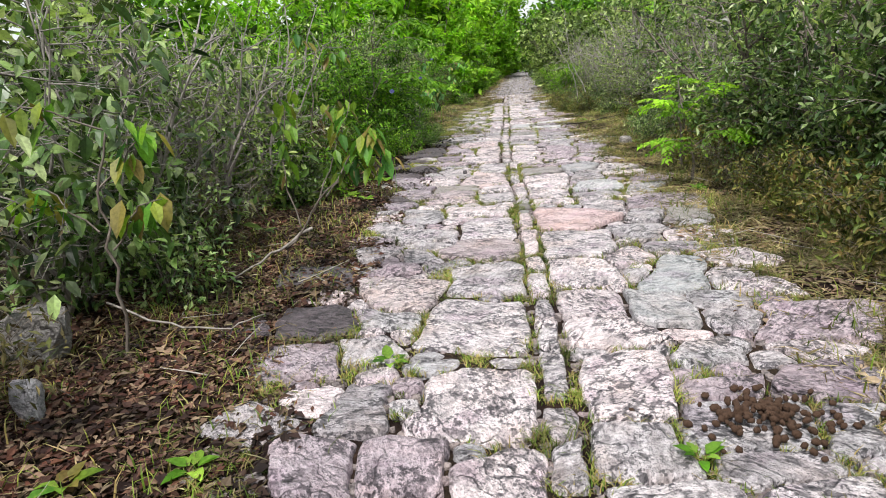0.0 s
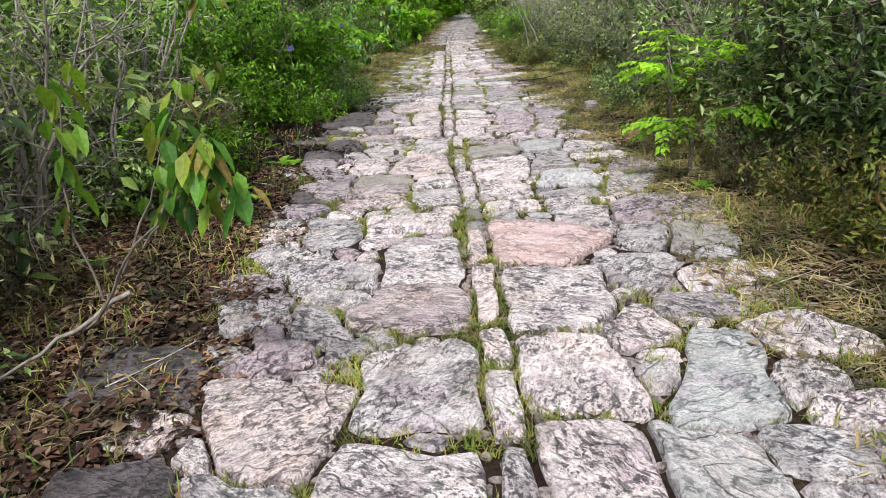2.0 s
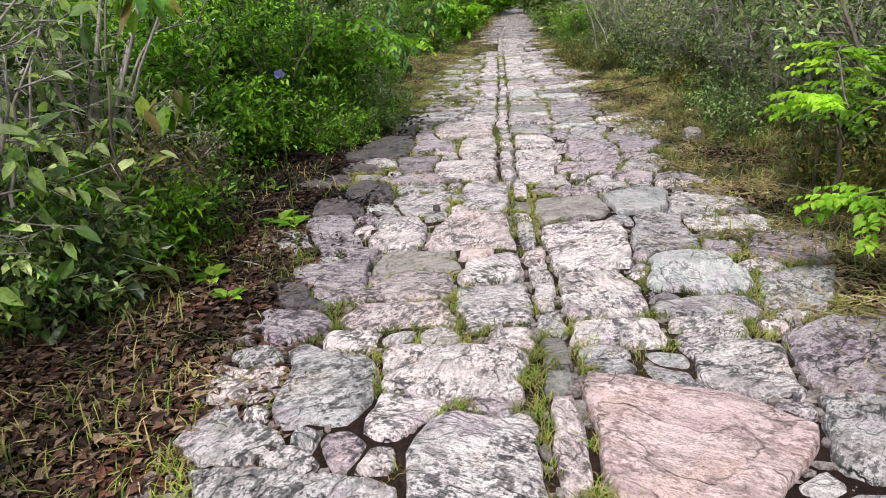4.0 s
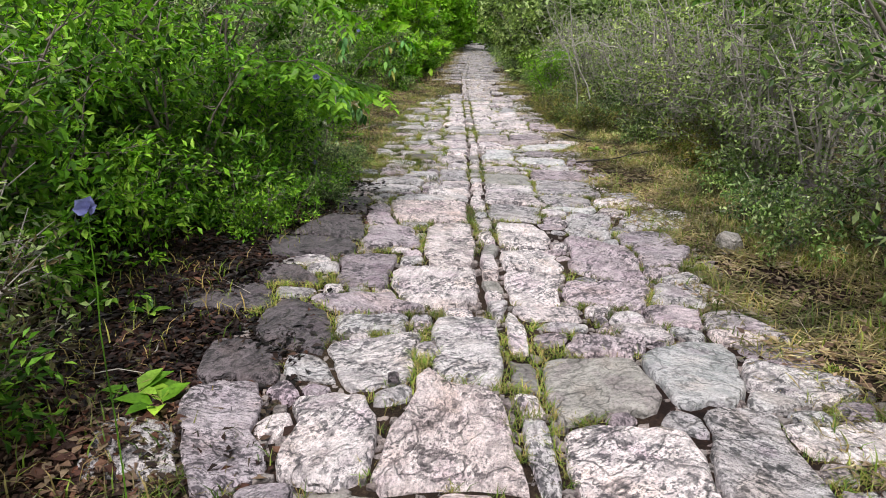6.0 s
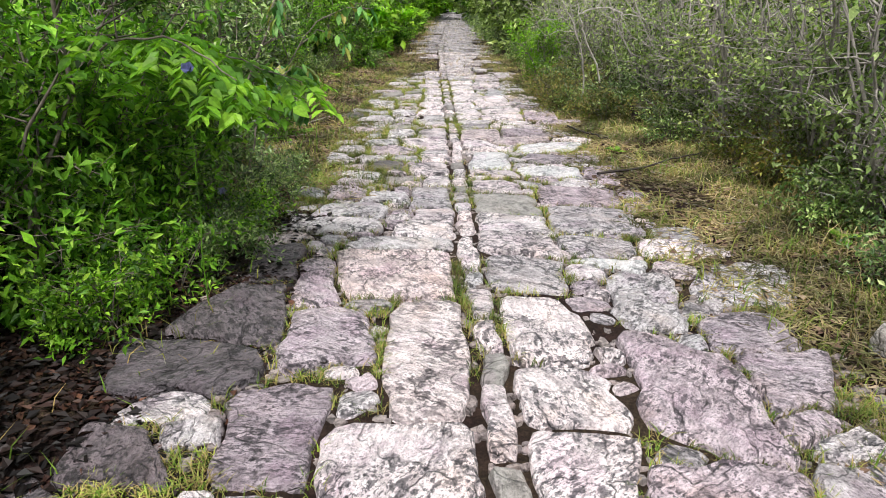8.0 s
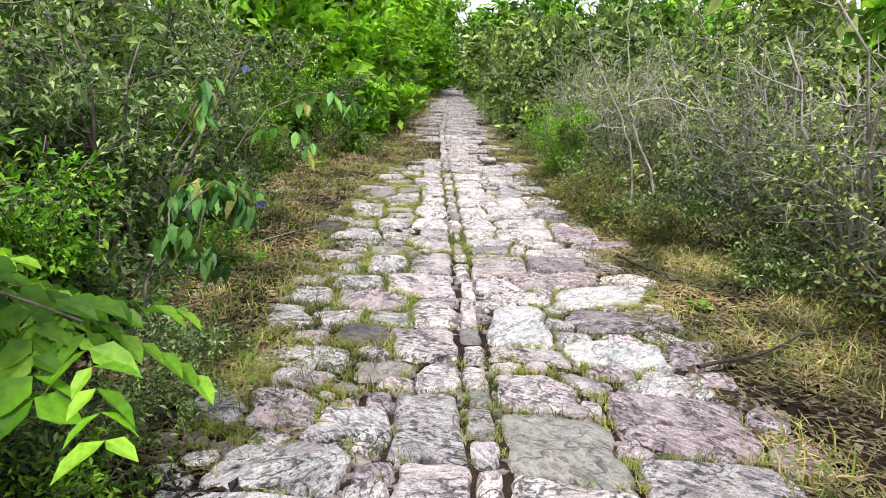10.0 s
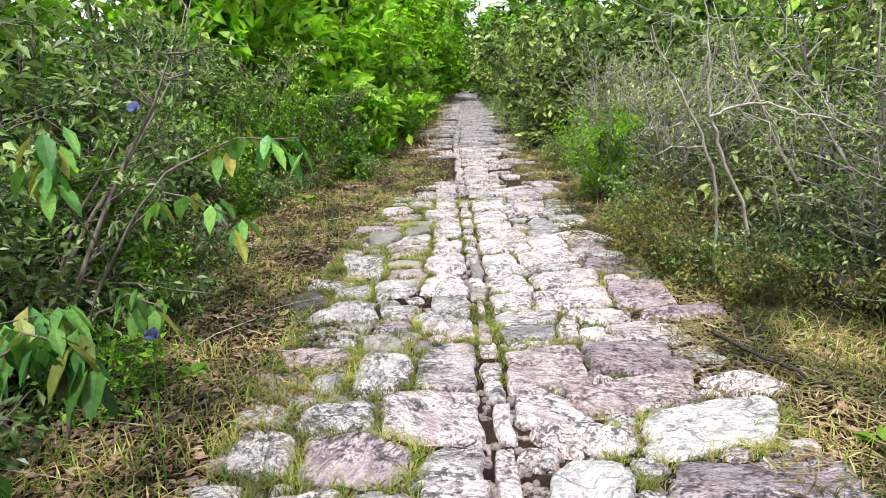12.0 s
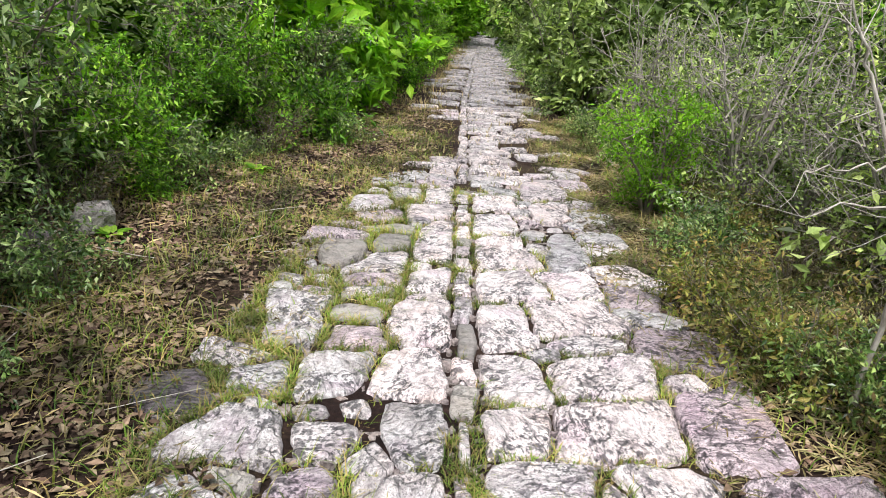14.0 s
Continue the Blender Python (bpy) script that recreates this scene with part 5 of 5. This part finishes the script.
course(14.5, (0.61, 0.08, 0.24, 0.29, -21, -0.06, -0.34, 2), (0.92, 0.31, 0.32, 0.23, -12, 0.04, -0.08, 2), (1.40, 0.27, 0.49, 0.47, -8, -0.01, 0.04, 0), (1.72, 0.21, 0.07, 0.36, -10, -0.07, -0.04, 0), (1.94, 0.26, 0.28, 0.21, -8, -0.19, -0.27, 0), (2.42, 0.33, 0.60, 0.30, 3, 0.01, 0.21, 1))
course(15.0, (0.85, 0.21, 0.18, 0.18, -3, -0.12, -0.06, 2), (1.16, 0.28, 0.27, 0.37, -15, -0.21, -0.10, 2), (1.54, 0.32, 0.30, 0.57, -2, -0.07, 0.15, 0), (2.07, 0.19, 0.45, 0.51, -2, -0.04, 0.10, 1), (2.60, 0.27, 0.51, 0.39, -4, -0.11, -0.08, 3))
course(15.5, (0.79, 0.03, 0.31, 0.20, 0, 0.03, -0.09, 3), (0.85, 0.43, 0.24, 0.13, 4, -0.37, -0.21, 2), (1.62, 0.43, 0.29, 0.15, 1, -0.04, 0.05, 2), (1.82, 0.29, 0.06, 0.39, -5, -0.12, 0.04, 0), (2.17, 0.47, 0.35, 0.23, 1, -0.01, 0.17, 0), (2.38, 0.30, 0.13, 0.30, 1, 0.00, 0.25, 0), (2.65, 0.47, 0.37, 0.24, -1, -0.07, 0.01, 0), (3.20, 0.40, 0.39, 0.12, 1, -0.08, 0.57, 3))
course(16.0, (0.96, 0.27, 0.37, 0.34, -9, -0.23, 0.05, 2), (1.29, 0.26, 0.24, 0.22, 3, -0.01, 0.03, 2), (1.69, 0.30, 0.21, 0.35, 0, 0.12, 0.02, 2), (1.88, 0.26, 0.03, 0.31, 1, -0.03, 0.11, 0), (2.09, 0.29, 0.27, 0.30, 3, 0.06, 0.21, 0), (2.58, 0.31, 0.54, 0.42, 2, 0.02, 0.24, 0), (3.07, 0.34, 0.40, 0.54, 8, -0.05, 0.40, 3))
course(16.5, (0.62, 0.09, 0.25, 0.25, 9, -0.12, -0.14, 6), (0.98, 0.21, 0.21, 0.21, 2, -0.09, 0.04, 2), (1.30, 0.24, 0.28, 0.38, 2, -0.01, 0.26, 2), (1.69, 0.27, 0.28, 0.41, 1, -0.17, 0.07, 0), (2.17, 0.24, 0.28, 0.37, -7, -0.12, -0.10, 0), (2.65, 0.25, 0.49, 0.34, 8, 0.07, 0.35, 0))
course(17.0, (1.08, 0.31, 0.29, 0.55, -6, 0.22, -0.06, 2), (1.76, 0.32, 0.35, 0.46, 5, -0.02, 0.21, 0), (2.00, 0.10, 0.08, 0.40, 7, 0.05, 0.20, 7), (2.23, 0.30, 0.31, 0.52, 3, -0.01, 0.15, 0), (2.67, 0.41, 0.52, 0.41, 7, -0.17, -0.15, 0), (3.20, 0.08, 0.45, 0.36, -10, 0.11, -0.02, 3))
course(17.5, (1.47, 0.22, 0.31, 0.13, 4, -0.10, 0.32, 2), (1.85, 0.40, 0.26, 0.30, 13, -0.12, 0.40, 0), (2.02, 0.02, 0.09, 0.35, 4, -0.04, 0.17, 2), (2.36, 0.35, 0.45, 0.40, 10, -0.16, 0.12, 0), (2.80, 0.38, 0.37, 0.41, 11, 0.08, 0.09, 0))
course(18.0, (1.29, 0.37, 0.31, 0.46, 10, -0.04, 0.19, 7), (1.53, 0.20, 0.39, 0.34, 9, -0.17, 0.38, 2), (2.43, 0.47, 0.45, 0.62, 11, -0.13, 0.22, 0))
course(18.5, (1.63, 0.13, 0.26, 0.31, 13, -0.08, 0.32, 7), (1.95, 0.20, 0.26, 0.69, 10, -0.08, 0.32, 0), (2.95, 0.09, 0.26, 0.72, 12, -0.06, 0.41, 2))
course(19.0, (1.97, 0.50, 0.39, 0.37, 9, -0.00, 0.24, 0), (2.50, 0.19, 0.39, 0.49, 8, -0.02, 0.24, 0))
course(19.5, (1.47, 0.13, 0.36, 0.39, 16, -0.14, 0.27, 2), (2.58, 0.31, 0.46, 0.44, 12, -0.06, 0.27, 0), (3.07, 0.09, 0.36, 0.48, 9, 0.04, 0.31, 0))
course(20.0, (1.77, 0.00, 0.29, 0.37, 14, -0.04, 0.25, 2), (2.10, 0.03, 0.24, 0.40, 15, 0.01, 0.37, 0), (3.18, 0.37, 0.45, 0.65, 11, -0.05, 0.42, 0))
course(20.5, (2.18, 0.28, 0.24, 0.49, 18, -0.09, 0.44, 0))

# narrow stones of the middle line between those above
narrow = [(b[1] - b[3] / 2, b[1] + b[3] / 2) for b in BEDS if in_line(b)]
y = 1.6
while y < 20.2:
    d = float(STONE_RNG.uniform(0.14, 0.36))
    if not any(a < y + d - 0.03 and b > y + 0.03 for a, b in narrow):
        slope = math.degrees(math.atan2(centre(y + d) - centre(y), d))
        lay(float(centre(y + d / 2)), y + d / 2, 0.105, d * 0.95, -slope, 0.0, 0.0, int(STONE_RNG.choice([0, 0, 1, 2, 7])), -0.01)
        y += d
    else:
        y += 0.05

# smaller stones where the large ones leave room
fill_rng = np.random.default_rng(29)
for turn in range(9000):
    y = float(fill_rng.uniform(1.5, 20.8))
    lo, hi = float(paved_left(y)), float(paved_right(y))
    x = float(fill_rng.uniform(lo, hi))
    here = np.array([x, y])
    room = min([0.2] + [float(outside(b, here)) for b in near_beds(x, y)] + [abs(x - float(centre(y))) - 0.07])
    if room > (0.12 if turn < 2500 else 0.06 if turn < 6000 else 0.04) and fill_rng.uniform() < 0.1 + 2.2 * min(x - lo, hi - x):
        w = 1.75 * room * fill_rng.uniform(0.9, 1.4)
        lay(x, y, w, 1.7 * room * fill_rng.uniform(0.75, 1.0), fill_rng.normal(-8, 22), fill_rng.normal(0, 0.12), fill_rng.normal(0, 0.2), int(fill_rng.choice([2, 2, 3, 7] if y > 13.0 and x < centre(y) - 0.42 else [0, 0, 1, 2, 2, 3])), -0.008)
for bed in BEDS:
    set_stone(bed)

# ---- what fills the gaps: smaller stones, then pebbles and tufts ----
CELL, X0, Y0 = 0.02, -2.0, 1.2
NX, NY = 300, 970
gx = X0 + CELL * (np.arange(NX) + 0.5)
gy = Y0 + CELL * (np.arange(NY) + 0.5)
taken = np.zeros((NY, NX), bool)


def cover(ring):
    """Marks the cells inside a stone."""
    lo, hi = ring.min(0), ring.max(0)
    i0, i1 = max(0, int((lo[0] - X0) / CELL)), min(NX, int((hi[0] - X0) / CELL) + 2)
    j0, j1 = max(0, int((lo[1] - Y0) / CELL)), min(NY, int((hi[1] - Y0) / CELL) + 2)
    if i0 >= i1 or j0 >= j1:
        return
    px, py = np.meshgrid(gx[i0:i1], gy[j0:j1])
    inside = np.zeros(px.shape, bool)
    for a, b in zip(ring, np.roll(ring, -1, 0)):
        cross = ((a[1] > py) != (b[1] > py)) & (px < (b[0] - a[0]) * (py - a[1]) / (b[1] - a[1] + 1e-12) + a[0])
        inside ^= cross
    taken[j0:j1, i0:i1] |= inside


for ring in LAID:
    cover(ring)


def free_radius(x, y, most=0.26):
    i, j, k = int((x - X0) / CELL), int((y - Y0) / CELL), int(most / CELL)
    box = taken[max(0, j - k):j + k + 1, max(0, i - k):i + k + 1]
    jj, ii = np.nonzero(box)
    if len(jj) == 0:
        return most
    return min(most, CELL * float(np.sqrt(((ii - min(i, k)) ** 2 + (jj - min(j, k)) ** 2).min())))


def loose_stones(name, sites, material, label, lift):
    """Small stones wedged in the joints."""
    rng = np.random.default_rng(31)
    heap = Heap()
    for x, y, r in sites:
        a = np.sort(rng.uniform(0, 0.75, 7) + np.arange(7) * 0.8976) + rng.uniform(0, 6)
        rr = r * rng.uniform(0.75, 1.2, 7)
        st = rng.uniform(0.65, 1.5)
        ring = np.stack([rr * np.cos(a) * st, rr * np.sin(a) / st], 1)
        h = min(r * 0.6, 0.035)
        z = lift + rng.uniform(-0.012, 0.006)
        v = np.concatenate([np.column_stack([ring, np.full(7, -0.05)]), np.column_stack([ring * 1.02, np.full(7, -h * 0.35)]), np.column_stack([ring * 0.93, rng.normal(0, 0.004, 7)]), [[0, 0, 0.003]]]) + [x, y, z]
        f = [(i * 7 + j, i * 7 + (j + 1) % 7, (i + 1) * 7 + (j + 1) % 7, (i + 1) * 7 + j) for i in range(2) for j in range(7)] + [(14 + j, 14 + (j + 1) % 7, 21) for j in range(7)]
        heap.add(v, f)
    ob = new(name, heap.mesh(name, material))
    ob.parent = pavement
    tagged(ob, label, kind="stuff")


sites = []
for _ in range(26000):
    y = fill_rng.uniform(1.5, 20.3)
    x = fill_rng.uniform(paved_left(y) - 0.15, paved_right(y) + 0.15)
    r = free_radius(x, y, 0.06)
    if r > 0.012 and fill_rng.uniform() < 0.6:
        r = min(r, fill_rng.uniform(0.014, 0.042))
        sites.append((x, y, r))
        a = np.linspace(0, 6.28, 10)
        cover(np.stack([x + r * np.cos(a), y + r * np.sin(a)], 1))
loose_stones("wedge_stones", sites, PEBBLE, "small stones and pebbles wedged in the joints", 0.052)


def far_stones():
    """The same paving further along and behind, in rougher courses."""
    rng = np.random.default_rng(37)
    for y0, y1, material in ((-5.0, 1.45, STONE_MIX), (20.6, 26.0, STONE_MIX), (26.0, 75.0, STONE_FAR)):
        heap = Heap()
        y = y0
        while y < y1:
            d = rng.uniform(0.18, 0.36) * (1 if y < 40 else 1.5)
            c = centre(y)
            tiles = [(c, 0.11)]
            x = c - 0.075
            while x > paved_left(y) + 0.1:
                w = rng.uniform(0.28, 0.62)
                tiles.append((x - w / 2, w))
                x -= w + 0.02
            x = c + 0.075
            while x < paved_right(y) - 0.1:
                w = rng.uniform(0.28, 0.62)
                tiles.append((x + w / 2, w))
                x += w + 0.02
            for x, w in tiles:
                edge = min(x - paved_left(y), paved_right(y) - x)
                if edge < 0.42 and rng.uniform() < (0.15 if y < 2 else 0.5):
                    continue
                ring = outline(rng, quad_of(w * 0.98, d * rng.uniform(0.75, 1.05), rng.normal(0, 0.06), rng.normal(0, 0.12)), 0.13, 0.03, 3)
                v, f = slab(rng, ring)
                heap.add(v + [x, y + d / 2 + rng.normal(0, 0.06), 0.08 + rng.uniform(-0.012, 0.01)], f)
            y += d + 0.03
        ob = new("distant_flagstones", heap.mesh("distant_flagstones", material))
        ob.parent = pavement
        tagged(ob, "worn grey flagstones leading into the distance, tree shade put into their colour" if y0 > 25 else "pale worn flagstones of the path", kind="stuff")


far_stones()


def joint_grass():
    """Tufts of grass and moss in the joints and gaps."""
    rng = np.random.default_rng(41)
    heap = Heap()
    P, LEAN, H, W = [], [], [], []
    done = 0
    for _ in range(60000):
        y = rng.uniform(1.6, 20.3)
        x = rng.uniform(paved_left(y) - 0.1, paved_right(y) + 0.1)
        i, j = int((x - X0) / CELL), int((y - Y0) / CELL)
        if taken[j, i]:
            continue
        patchy = math.sin(x * 3.3 + 1.3 * math.sin(y * 2.1)) + math.sin(y * 2.9 + 2 * math.sin(x * 1.7))
        left = y > 13.0 and x < centre(y) - 0.35
        if patchy + rng.normal(0, 0.6) < (-1.2 if left else 0.0):
            continue
        k = rng.integers(9, 18)
        P.append(np.array([x, y, 0.045]) + rng.normal(0, 0.018, (k, 3)) * [1, 1, 0])
        a = rng.uniform(0, 6.28, k)
        LEAN.append(np.stack([np.cos(a), np.sin(a), np.zeros(k)], 1) * rng.uniform(0.5, 1.8, k)[:, None])
        H.append(rng.uniform(0.02, 0.085 if left else 0.055, k))
        W.append(rng.uniform(0.0014, 0.0032, k))
        done += 1
        if done > 6500:
            break
    blades(heap, np.concatenate(P), np.concatenate(LEAN), np.concatenate(H), np.concatenate(W))
    ob = new("joint_grass", heap.mesh("joint_grass", GRASS))
    tagged(ob, "short green and yellow grass tufts growing in the stone joints", "grass", kind="stuff")
    y = rng.uniform(20.3, 50, 2500)
    x = paved_left(y) - 0.2 + (paved_right(y) - paved_left(y) + 0.4) * rng.uniform(0, 1, 2500)
    a = rng.uniform(0, 6.28, 2500)
    heap = Heap()
    blades(heap, np.stack([x, y, np.full(2500, 0.05)], 1), np.stack([np.cos(a), np.sin(a), 0 * a], 1), rng.uniform(0.04, 0.12, 2500), np.full(2500, 0.006))
    tagged(new("joint_grass", heap.mesh("joint_grass", STRAW)), "short dry grass in the joints of the distant path", "grass", kind="stuff")


joint_grass()
